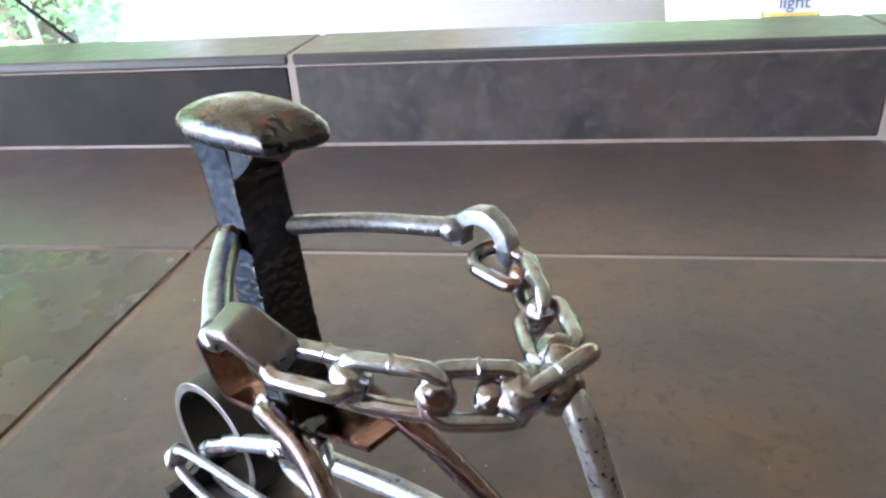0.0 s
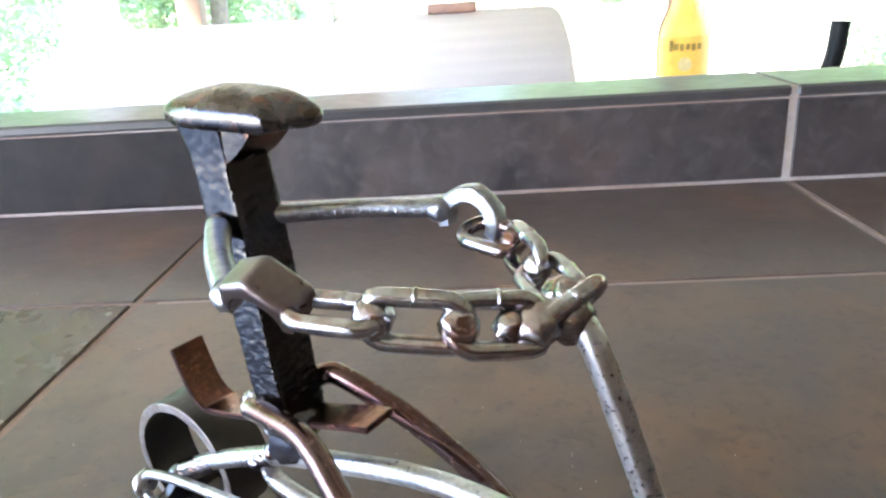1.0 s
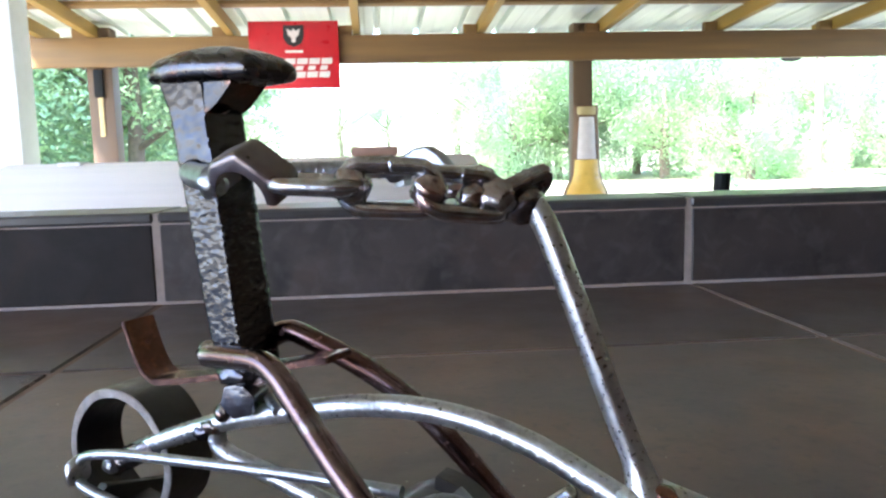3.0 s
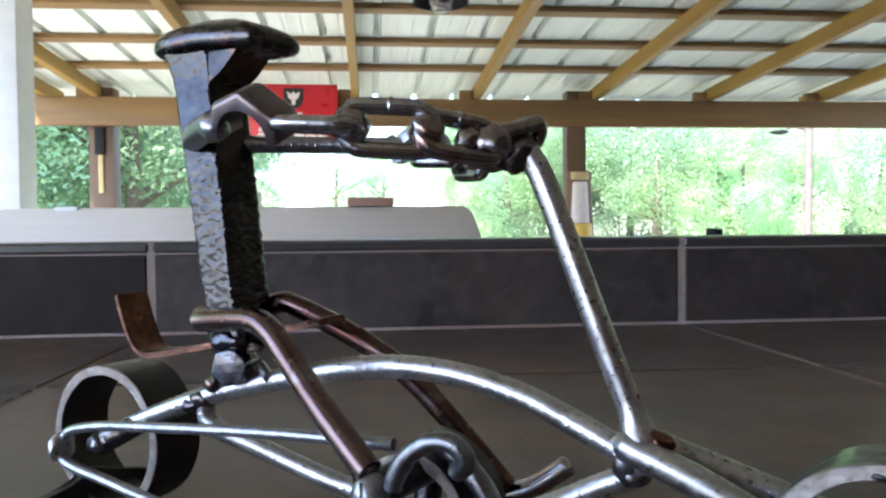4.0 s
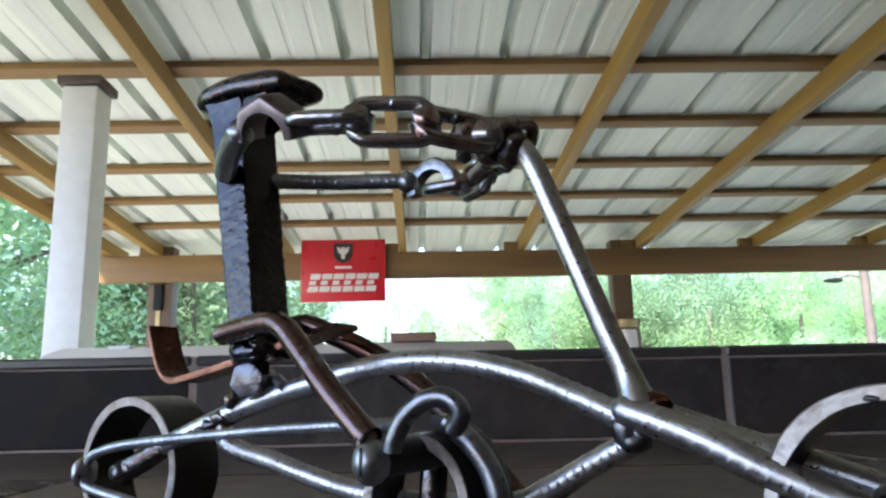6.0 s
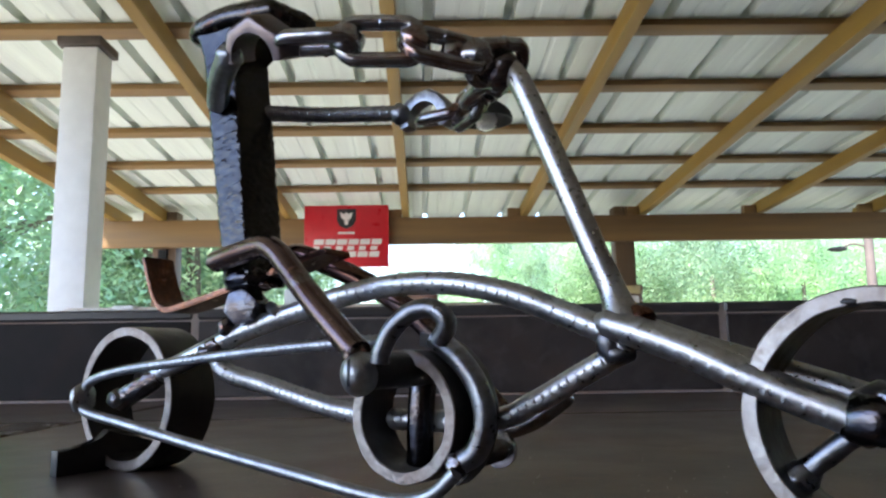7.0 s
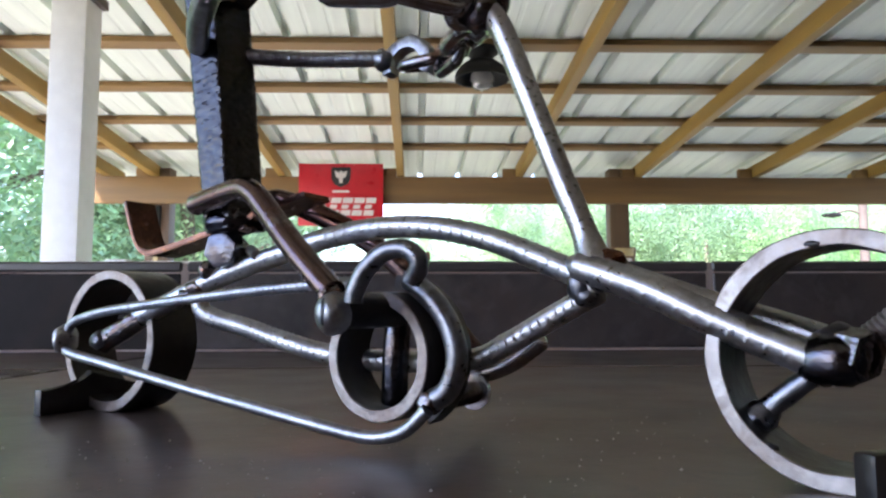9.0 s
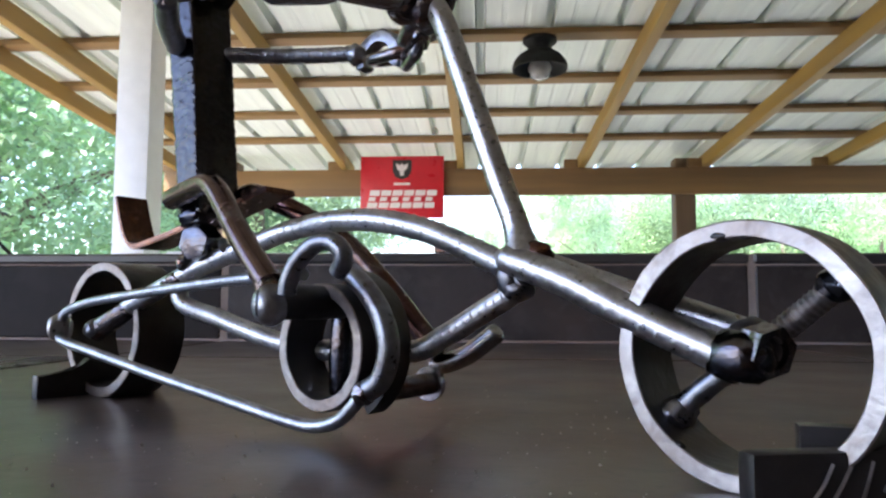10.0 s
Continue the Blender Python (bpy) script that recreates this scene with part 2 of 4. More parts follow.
STRIP = mat("faded_yellow_strip", (0.46, 0.36, 0.17), 0.6, 0, 0.2, 20)
DUST = mat("tan_dust", (0.52, 0.48, 0.44), 0.8, 0, 0.2, 40)
HANDLE_WOOD = mat("worn_brown_wood", (0.32, 0.18, 0.13), 0.6, 0, 0.2, 40)
POLE_WOOD = mat("weathered_pole", (0.11, 0.085, 0.07), 0.8, 0, 0.2, 6)


# ---- mesh helpers ----
def finish(name, bm, material, parent=None, label="", smooth=40, kind=""):
    bmesh.ops.recalc_face_normals(bm, faces=bm.faces[:])
    me = bpy.data.meshes.new(name)
    bm.to_mesh(me)
    bm.free()
    me.materials.append(material)
    if smooth:
        me.polygons.foreach_set("use_smooth", [True] * len(me.polygons))
        me.set_sharp_from_angle(angle=radians(smooth))
    ob = new(name, me)
    ob.parent = parent
    return tagged(ob, label, kind=kind)


def part(name, bm, material, parent, label="", smooth=40):
    return finish(name, bm, material, parent, label, smooth)


def thing(name, label, category, m=None, group="", kind=""):
    e = new(name)
    e.empty_display_size = 0.02
    if m is not None:
        e.matrix_world = m
    return tagged(e, label, category, group, kind)


def box(x0, x1, y0, y1, z0, z1, bevel=0.0, segs=2, bm=None, m=None):
    bm = bm or bmesh.new()
    made = bmesh.ops.create_cube(bm, size=1)["verts"]
    for v in made:
        v.co = Vector(((x0 + x1) / 2 + v.co.x * (x1 - x0), (y0 + y1) / 2 + v.co.y * (y1 - y0), (z0 + z1) / 2 + v.co.z * (z1 - z0)))
        if m is not None:
            v.co = m @ v.co
    if bevel:
        edges = list({e for v in made for e in v.link_edges})
        bmesh.ops.bevel(bm, geom=edges, offset=bevel, segments=segs, affect="EDGES", profile=0.6)
    return bm


def spline(points, step):
    """A smooth run of points, about step apart, through the given ones."""
    p = [Vector(q) for q in points]
    p = [2 * p[0] - p[1], *p, 2 * p[-1] - p[-2]]
    out = []
    for i in range(1, len(p) - 2):
        a, b, c, d = p[i - 1:i + 3]
        n = max(2, round((c - b).length / step))
        for k in range(n):
            t = k / n
            out.append(0.5 * (2 * b + (c - a) * t + (2 * a - 5 * b + 4 * c - d) * t * t + (3 * b - a - 3 * c + d) * t ** 3))
    return out + [p[-2]]


def tube(points, r, step=0.0005, segs=16, lugs=0.0, closed=False, bm=None, taper=None, up=Vector((0, 0, 1)), wobble=0.0, pitch=0.0025, spin=0.0):
    """A rod along a smooth line. lugs: height of the cross ribs of a ribbed bar."""
    bm = bm or bmesh.new()
    path = spline(points, step)
    if closed:
        path = path[:-1]
    rings, run, side = [], 0.0, None
    n = len(path)
    for i, p in enumerate(path):
        a = path[(i - 1) % n] if closed or i else p
        b = path[(i + 1) % n] if closed or i < n - 1 else p
        d = (b - a).normalized()
        if side is None:
            side = d.cross(up) if d.cross(up).length > 0.05 else d.cross(Vector((1, 0, 0)))
        side = (side - d * side.dot(d)).normalized()
        top = side.cross(d)
        if i:
            run += (p - path[i - 1]).length
        rr = r * (taper(i / (n - 1)) if taper else 1)
        ring = []
        for k in range(segs):
            f = 2 * math.pi * k / segs
            q = rr
            if lugs:
                g = f + spin
                q += lugs * 0.5 * max(0, min(1, abs(math.cos(g)) * 14 - 13.0))
                ph = (run / pitch + (0.5 if math.sin(g) > 0 else 0) + 0.12 * math.cos(g)) % 1
                q += lugs * (1 if ph < 0.13 else 0) * max(0, min(1, 3 - 14 * abs(abs(math.sin(g)) - 0.62)))
            if wobble:
                q += wobble * noise.noise(p * 300 + Vector((f, 0, 0)))
            ring.append(bm.verts.new(p + (side * math.cos(f) + top * math.sin(f)) * q))
        rings.append(ring)
    pairs = list(zip(rings, rings[1:])) + ([(rings[-1], rings[0])] if closed else [])
    for a, b in pairs:
        for k in range(segs):
            bm.faces.new((a[k], a[(k + 1) % segs], b[(k + 1) % segs], b[k]))
    if not closed:
        bm.faces.new(rings[0][::-1]), bm.faces.new(rings[-1])
    return bm


def lathe(profile, segs=32, axis="y", center=(0, 0, 0), bm=None, closed=False, a0=0.0, a1=2 * math.pi, wobble=0.0):
    """Turns (radius, height) round an axis through center. closed: the profile is a loop."""
    bm = bm or bmesh.new()
    full = abs(a1 - a0 - 2 * math.pi) < 1e-6
    steps = segs if full else segs + 1
    rings = []
    for i in range(steps):
        f = a0 + (a1 - a0) * i / segs
        ring = []
        for r, h in profile:
            r2 = r + wobble * noise.noise(Vector((math.cos(f) * 2.5, math.sin(f) * 2.5, r * 300))) if wobble else r
            c, s = math.cos(f) * r2, math.sin(f) * r2
            co = {"y": (c, h, s), "z": (c, s, h), "x": (h, c, s)}[axis]
            ring.append(bm.verts.new(Vector(center) + Vector(co)))
        rings.append(ring)
    n = len(profile)
    for i in range(steps if full else steps - 1):
        a, b = rings[i], rings[(i + 1) % steps]
        for k in range(n if closed else n - 1):
            bm.faces.new((a[k], a[(k + 1) % n], b[(k + 1) % n], b[k]))
    if not full and closed:
        bm.faces.new(rings[0]), bm.faces.new(rings[-1][::-1])
    if not closed and full:
        for k in (0, n - 1):
            if profile[k][0] > 1e-5:
                bm.faces.new([r[k] for r in rings])
    bmesh.ops.remove_doubles(bm, verts=bm.verts[:], dist=1e-6)
    return bm


def prism(outline, z0, z1, m=None, bevel=0.0, bm=None):
    """An outline in x, y pulled up from z0 to z1, then placed by m."""
    bm = bm or bmesh.new()
    lo = [bm.verts.new((x, y, z0)) for x, y in outline]
    hi = [bm.verts.new((x, y, z1)) for x, y in outline]
    n = len(outline)
    bm.faces.new(lo[::-1]), bm.faces.new(hi)
    for i in range(n):
        bm.faces.new((lo[i], lo[(i + 1) % n], hi[(i + 1) % n], hi[i]))
    if bevel:
        bmesh.ops.bevel(bm, geom=list({e for v in lo + hi for e in v.link_edges}), offset=bevel, segments=2, affect="EDGES", profile=0.6)
    if m is not None:
        bmesh.ops.transform(bm, matrix=m, verts=bm.verts[:])
    return bm


def blob(center, r, seed=0, stretch=(1, 1, 1), bm=None, rough=0.18):
    bm = bm or bmesh.new()
    made = bmesh.ops.create_icosphere(bm, subdivisions=3, radius=1)["verts"]
    for v in made:
        k = 1 + rough * noise.noise(v.co * 1.9 + Vector((seed * 3.1, seed, 0)))
        v.co = Vector(center) + Vector([v.co[i] * r * k * stretch[i] for i in range(3)])
    return bm


# ---- bar top and raised ledge ----
TW, JOINT, ROW, LEDGE_Y, LEDGE_Z, LEDGE_D = 0.4572, 0.0045, 0.399, 0.600, 0.077, 0.095
floor_slab = finish("bar_top", box(0.012, 1.85, -0.56, 0.715, -0.05, -0.0012), GROUT, label="grey mortar bed and grout of the tiled bar top", kind="structure")
tagged(floor_slab, category="counter")
tagged(finish("bar_top_stained_part", box(-1.40, 0.012, -0.56, 0.715, -0.05, -0.0012), STAINED_GROUT, label="brown-stained mortar bed and grout of the tiled bar top", kind="structure"), category="counter")
tile_data = {}


def tile(name, x0, x1, y0, y1, z0, z1, material, parent, bevel=0.0012):
    key = (round(x1 - x0, 4), round(y1 - y0, 4), round(z1 - z0, 4), material.name)
    if key not in tile_data:
        bm = box(-(x1 - x0) / 2, (x1 - x0) / 2, -(y1 - y0) / 2, (y1 - y0) / 2, -(z1 - z0) / 2, (z1 - z0) / 2, bevel, 1)
        me = bpy.data.meshes.new(name)
        bm.to_mesh(me)
        bm.free()
        me.materials.append(material)
        tile_data[key] = me
    ob = new(name, tile_data[key])
    ob.location = ((x0 + x1) / 2, (y0 + y1) / 2, (z0 + z1) / 2)
    ob.parent = parent
    return ob


h = JOINT / 2
COLS = [(-1.40, -0.9144), (-0.9144, -0.4572), (-0.4572, 0.0), (0.0, 0.4572), (0.4572, 0.9144), (0.9144, 1.3716), (1.3716, 1.85)]
for x0, x1 in COLS:
    for y0, y1 in ((-0.515, ROW - TW), (ROW - TW, ROW), (ROW, LEDGE_Y)):
        tile("tile", x0 + h, x1 - h, y0 + h, y1 - h, -0.009, 0.0, WORN_TILE if -0.5 < x0 < -0.1 and y0 < 0 < y1 else TILE, floor_slab)
ledge = finish("ledge", box(-1.40, 1.85, LEDGE_Y + 0.0012, LEDGE_Y + LEDGE_D - 0.002, -0.0010, LEDGE_Z - 0.0012), GROUT,
               label="raised grouted ledge along the back of the bar", kind="structure")
tagged(ledge, category="ledge")
for x0, x1 in COLS:
    g = 0.0033
    tile("ledge_tile", x0 + g, x1 - g, LEDGE_Y, LEDGE_Y + 0.009, 0.0018, LEDGE_Z - 0.0104, DARK_LEDGE_TILE if -0.5 < x0 < -0.1 else LEDGE_TILE, ledge)
    tile("cap_tile", x0 + g * 0.6, x1 - g * 0.6, LEDGE_Y - 0.001, LEDGE_Y + LEDGE_D, LEDGE_Z - 0.009, LEDGE_Z, CAP_TILE, ledge, 0.002)
    tile("back_tile", x0 + g, x1 - g, LEDGE_Y + LEDGE_D - 0.009, LEDGE_Y + LEDGE_D - 0.001, 0.0022, LEDGE_Z - 0.0115, LEDGE_TILE, ledge)
finish("bar_base", box(-1.36, 1.81, -0.20, 0.66, -1.07, -0.052, 0.004), STUCCO, label="brown panelled base that carries the bar top", kind="structure")

# ---- scrap metal motorcycle with its rider, welded as one piece ----
BIKE = Matrix.Translation((0.2428, 0.1256, 0)) @ Matrix.Rotation(radians(-31.75), 4, "Z") @ Matrix.Scale(0.983, 4)
bike = thing("scrap_metal_sculpture", "welded scrap-steel chopper motorcycle with a railroad-spike rider on a tiled bar", "sculpture", BIKE)


def ring(name, u, w, r_out, r_in, v0, v1, segs=56, wob=0.0004, edge=None):
    """A slice of pipe that stands upright across the bike: dark body with a ground bright edge as a sub-part."""
    c = 0.0004
    body = part(name, lathe([(r_in, v0 + 0.0003), (r_in, v1), (r_out - c, v1), (r_out, v1 - c), (r_out, v0 + 0.0003)], segs, "y", (u, 0, w), closed=True, wobble=wob),
                BLACK, bike, "dark slice of steel pipe")
    part("ground_edge", lathe([(r_in, v0 + 0.0003), (r_in + 0.0002, v0), (r_out - 0.0003, v0), (r_out, v0 + 0.0003)], segs, "y", (u, 0, w), closed=True, wobble=wob),
         edge or GROUND_EDGE, body, "ground pipe edge")
    return body


def bolt_between(name, a, b, r, material, label="", threads=True, parent=None):
    a, b = Vector(a), Vector(b)
    L = (b - a).length
    prof = [(0.0, 0.0)]
    n = int(L / 0.0011) if threads else 1
    for i in range(n):
        z = L * i / n
        prof += [(r * (0.86 if threads else 1), z), (r, z + L / n * 0.5)]
    prof += [(r * 0.9, L), (0.0, L)]
    bm = lathe(prof, 18, "z")
    bmesh.ops.transform(bm, matrix=Matrix.Translation(a) @ (b - a).to_track_quat("Z", "Y").to_matrix().to_4x4(), verts=bm.verts[:])
    return part(name, bm, material, parent or bike, label, 30)


def hexagon(r, turn=0.0):
    return [(r * math.cos(radians(60 * i) + turn), r * math.sin(radians(60 * i) + turn)) for i in range(6)]


# wheels
rear = ring("rear_wheel", -0.1640, 0.0230, 0.0230, 0.0199, -0.0030, 0.0145, edge=DULL_EDGE)
front = ring("front_wheel", 0.0480, 0.0230, 0.0230, 0.0199, -0.0095, 0.0050, 72)
hub = part("hub", blob((0.0468, -0.001, 0.0240), 0.0055, 4, (1.0, 1.0, 0.95), rough=0.15), BLACK, front, "blackened welded hub")
bm = bmesh.new()
rings = []
for rad, z in ((0.0029, -0.0024), (1, -0.0024), (1, 0.0024), (0.0029, 0.0024)):
    rings.append([bm.verts.new(((0.0044 / math.cos((a + 15) % 60 * math.pi / 180 - math.pi / 6) * 0.93 if rad == 1 else rad) * math.cos(radians(a)), (0.0044 / math.cos((a + 15) % 60 * math.pi / 180 - math.pi / 6) * 0.93 if rad == 1 else rad) * math.sin(radians(a)), z)) for a in range(0, 360, 15)])
for a, b in zip(rings, rings[1:] + rings[:1]):
    for k in range(24):
        bm.faces.new((a[k], a[(k + 1) % 24], b[(k + 1) % 24], b[k]))
bmesh.ops.recalc_face_normals(bm, faces=bm.faces[:])
bmesh.ops.transform(bm, matrix=Matrix.Translation((0.0502, -0.0038, 0.0238)) @ Matrix.Rotation(radians(-25), 4, "Z") @ Matrix.Rotation(radians(100), 4, "Y"), verts=bm.verts[:])
part("hub_nut", bm, WELD, hub, "dark hex nut with an open bore", 35)
bolt_between("spoke", (0.0500, -0.001, 0.0255), (0.0612, -0.001, 0.0347), 0.0023, GROUND_EDGE, "threaded bolt spoke", True, front)
part("spoke", tube([(0.0445, -0.001, 0.0212), (0.0390, -0.001, 0.0170), (0.0352, -0.001, 0.0140), (0.0318, -0.001, 0.0108)], 0.0021, taper=lambda t: 1 + 0.35 * max(0, (t - 0.6) / 0.4) ** 2, wobble=0.0003), IRON, front, "worn rod spoke flared into its weld")

for i, c in enumerate(((0.0618, -0.001, 0.0352), (0.0322, -0.001, 0.0112))):
    part("weld_bead", blob(c, 0.0034, i, (1.1, 1.2, 0.9), rough=0.25), (BLUED, IRON)[i], front)

for i, a in enumerate((72, 84, 97, 200, 236)):
    part("burr", blob((0.0474 + 0.0202 * math.cos(radians(a)), -0.0086, 0.0234 + 0.0202 * math.sin(radians(a))), 0.0008 + 0.0003 * (i % 3), 90 + i, (1.5, 0.8, 0.8)), BLACK, front, "small dark cutting burr")

TURN_F = Matrix.Translation((0.0455, 0, 0.0231)) @ Matrix.Rotation(radians(-10), 4, "Z") @ Matrix.Translation((-0.0455, 0, -0.0231))
front.matrix_local = TURN_F
# frame rods
part("top_tube", tube([(-0.1625, -0.004, 0.0232), (-0.1480, -0.002, 0.0306), (-0.1235, 0, 0.0399), (-0.1065, 0, 0.0448), (-0.0900, 0, 0.0485), (-0.0740, 0, 0.0519), (-0.0570, 0, 0.0535), (-0.0407, 0, 0.0525),
                       (-0.0258, 0, 0.0490), (-0.0125, -0.0008, 0.0438), (-0.0035, -0.0015, 0.0400)], 0.0029, step=0.0003, segs=40, lugs=0.00020, pitch=0.0030, spin=0.80), STEEL, bike, "bright ribbed steel rod, bowed upward")
part("lower_tube", tube([(-0.1243, 0, 0.0385), (-0.1215, 0, 0.0317), (-0.1040, 0, 0.0275), (-0.0890, 0, 0.0237), (-0.0747, 0, 0.0208), (-0.0560, 0, 0.0193), (-0.0311, 0, 0.0202),
                         (-0.0205, 0, 0.0245), (-0.0100, 0, 0.0302), (-0.0018, -0.0003, 0.0346), (0.0006, -0.0010, 0.0372)], 0.0026, step=0.00025, segs=36, lugs=0.00020, pitch=0.0023, spin=0.70), STEEL, bike, "ribbed steel rod under the frame")
part("handlebar_post", tube([(-0.0300, 0.0005, 0.1046), (-0.0262, 0.0005, 0.1056), (-0.0226, 0, 0.1014), (-0.0198, 0, 0.0952), (-0.0158, 0, 0.0849), (-0.0108, 0, 0.0718), (-0.0060, 0, 0.0592), (-0.0020, 0, 0.0494), (0.0004, -0.0008, 0.0425)],
                             0.0029, step=0.0005, segs=32, taper=lambda t: 1 + 0.50 * max(0, (t - 0.87) / 0.13) ** 2), POST_STEEL, bike, "steel rod from the front fork to the rider's fists")
part("fork_rod", tube([(-0.0050, -0.0020, 0.0422), (0.0015, -0.0032, 0.0402), (0.0127, -0.0038, 0.0360), (0.0236, -0.0042, 0.0308), (0.0338, -0.0045, 0.0263), (0.0414, -0.0048, 0.0232), (0.0450, -0.0050, 0.0218), (0.0472, -0.0052, 0.0208)], 0.0033, step=0.00035, segs=40, taper=lambda t: min(1, 0.5 + t * 9), lugs=0.00022, pitch=0.0035, spin=1.05), STEEL, bike, "ribbed steel fork rod")
part("fork_rod", tube([(0.0020, 0.0052, 0.0405), (0.0160, 0.0085, 0.0352), (0.0345, 0.0100, 0.0290), (0.0460, 0.0095, 0.0250)], 0.0031, step=0.0003, segs=28, lugs=0.00016, pitch=0.0030), POST_STEEL, bike, "ribbed steel fork rod")
for c, r, q, m in (((0.0004, -0.0012, 0.0424), 0.0038, (1.1, 1, 1.0), STEEL), ((-0.0024, -0.0012, 0.0372), 0.0036, (0.85, 0.95, 1.3), IRON), ((-0.0012, -0.0006, 0.0348), 0.0034, (1.15, 1, 0.8), IRON),
                   ((0.0034, -0.0012, 0.0424), 0.0032, (1.4, 0.9, 0.9), RUST), ((-0.1243, 0, 0.0392), 0.0038, (1.2, 1, 0.8), WELD), ((-0.1275, -0.0008, 0.0372), 0.0032, (1.3, 1, 0.9), BLUED),
                   ((0.0456, -0.0050, 0.0226), 0.0049, (1.25, 0.98, 1.0), BLUED)):
    part("weld_bead", blob(c, r, c[0] * 900, q, rough=0.16), m, bike)
part("axle_stub", tube([(-0.1470, -0.0022, 0.0302), (-0.1545, -0.0032, 0.0268), (-0.1605, -0.0045, 0.0238), (-0.1632, -0.0050, 0.0221)], 0.0036, wobble=0.0004, taper=lambda t: 0.82 + 0.18 * min(1, t * 2)), WELD, bike, "blackened blunt axle stub")
part("weld_bead", blob((-0.1622, -0.0062, 0.0232), 0.0033, 61, rough=0.15), IRON, bike)

# drive loop
part("drive_wire", tube([(-0.1665, -0.0150, 0.0262), (-0.1618, -0.0155, 0.0293), (-0.1485, -0.0155, 0.0321), (-0.1241, -0.0155, 0.0344), (-0.0915, -0.0155, 0.0370), (-0.0660, -0.0155, 0.0384), (-0.0520, -0.0150, 0.0388)], 0.0014, step=0.0002, segs=24, lugs=0.00028, pitch=0.0019, spin=0.9),
     SATIN, bike, "thin ribbed steel wire standing for the drive chain")
part("drive_wire", tube([(-0.1668, -0.0155, 0.0212), (-0.1610, -0.0165, 0.0193), (-0.1425, -0.0168, 0.0166), (-0.1104, -0.0168, 0.0116), (-0.0801, -0.0168, 0.0073), (-0.0558, -0.0168, 0.0039), (-0.0460, -0.0168, 0.0034),
                         (-0.0384, -0.0168, 0.0054), (-0.0325, -0.0168, 0.0103)], 0.0016), SATIN, bike, "thin steel wire standing for the drive chain")
part("drive_wire_end", blob((-0.1672, -0.0150, 0.0238), 0.0036, 9, (0.7, 1.2, 1.25)), STEEL, bike)

# crank
TURN_C = Matrix.Translation((-0.0485, -0.007, 0.0212)) @ Matrix.Rotation(radians(-5), 4, "Z") @ Matrix.Translation((0.0485, 0.007, -0.0212))
crank = ring("crank_ring", -0.0486, 0.0212, 0.0153, 0.0124, -0.0130, -0.0010, 44, 0.0003, DULL_EDGE)
crank.matrix_local = TURN_C
band = [(-0.0400, -0.0120, 0.0392), (-0.0331, -0.0130, 0.0341), (-0.0288, -0.0130, 0.0281), (-0.0272, -0.0130, 0.0213), (-0.0293, -0.0130, 0.0147), (-0.0338, -0.0135, 0.0116)]
part("weld_bead", blob(band[-1], 0.0029, 77, rough=0.2), WELD, bike)
part("crank_band", tube(band, 0.0026, 0.0008), IRON, bike, "thick rod bent round the crank")
part("crank_shell", lathe([(0.0160, -0.0080), (0.0160, -0.0020), (0.0192, -0.0020), (0.0192, -0.0080)], 30, "y", (-0.0485, 0, 0.0215), closed=True, a0=radians(-55), a1=radians(85)), BLACK, bike)
bolt_between("pedal_bolt", (-0.0510, -0.0262, 0.0320), (-0.0470, -0.0020, 0.0320), 0.0042, BLACK, "", False)
BOLT = Matrix.Translation((-0.0508, -0.0266, 0.0314)) @ Matrix.Rotation(radians(31), 4, "Z")
bolt_head = part("bolt_head", blob((0, 0, 0), 0.0044, 1, (0.98, 1.0, 1.13), rough=0.03), SATIN, bike, "round slotted bolt head")
bolt_head.matrix_local = BOLT
part("bolt_slot", lathe([(0.0, -0.0023), (0.00395, -0.0023), (0.00430, -0.0016), (0.0, -0.0016)], 28, "x"), SIGN_BLACK, bolt_head, "dark slot")
part("pedal_loop", tube([(-0.0450, -0.0270, 0.0338), (-0.0444, -0.0272, 0.0362), (-0.0418, -0.0272, 0.0406), (-0.0371, -0.0270, 0.0442), (-0.0322, -0.0268, 0.0449), (-0.0291, -0.0265, 0.0430), (-0.0290, -0.0260, 0.0406), (-0.0312, -0.0250, 0.0384)], 0.0021), IRON, bike, "half chain link for a foot")
part("pedal_loop", tube([(-0.0440, 0.0270, 0.0150), (-0.0400, 0.0275, 0.0154), (-0.0335, 0.0285, 0.0180), (-0.0275, 0.0295, 0.0222), (-0.0240, 0.0300, 0.0250)], 0.0028, taper=lambda t: 1 if t < 0.93 else max(0.3, math.sqrt(max(0, 1 - ((t - 0.93) / 0.07) ** 2)))), CHAIN, bike, "half chain link for a foot")
part("pedal_arm", tube([(-0.0485, -0.0030, 0.0340), (-0.0488, -0.0042, 0.0260), (-0.0492, -0.0045, 0.0190), (-0.0500, -0.0035, 0.0120), (-0.0515, -0.0020, 0.0075)], 0.0033), BLUED, bike, "dark bent rod inside the crank")
bolt_between("pedal_bolt", (-0.0405, 0.0, 0.0104), (-0.0405, 0.0200, 0.0104), 0.0030, WELD)
part("bolt_head", lathe([(0.0, 0.0262), (0.0028, 0.0256), (0.0045, 0.0236), (0.0046, 0.0216), (0.0, 0.0214)], 24, "y", (-0.0405, -0.002, 0.0104)), CHAIN, bike, "round bolt head")

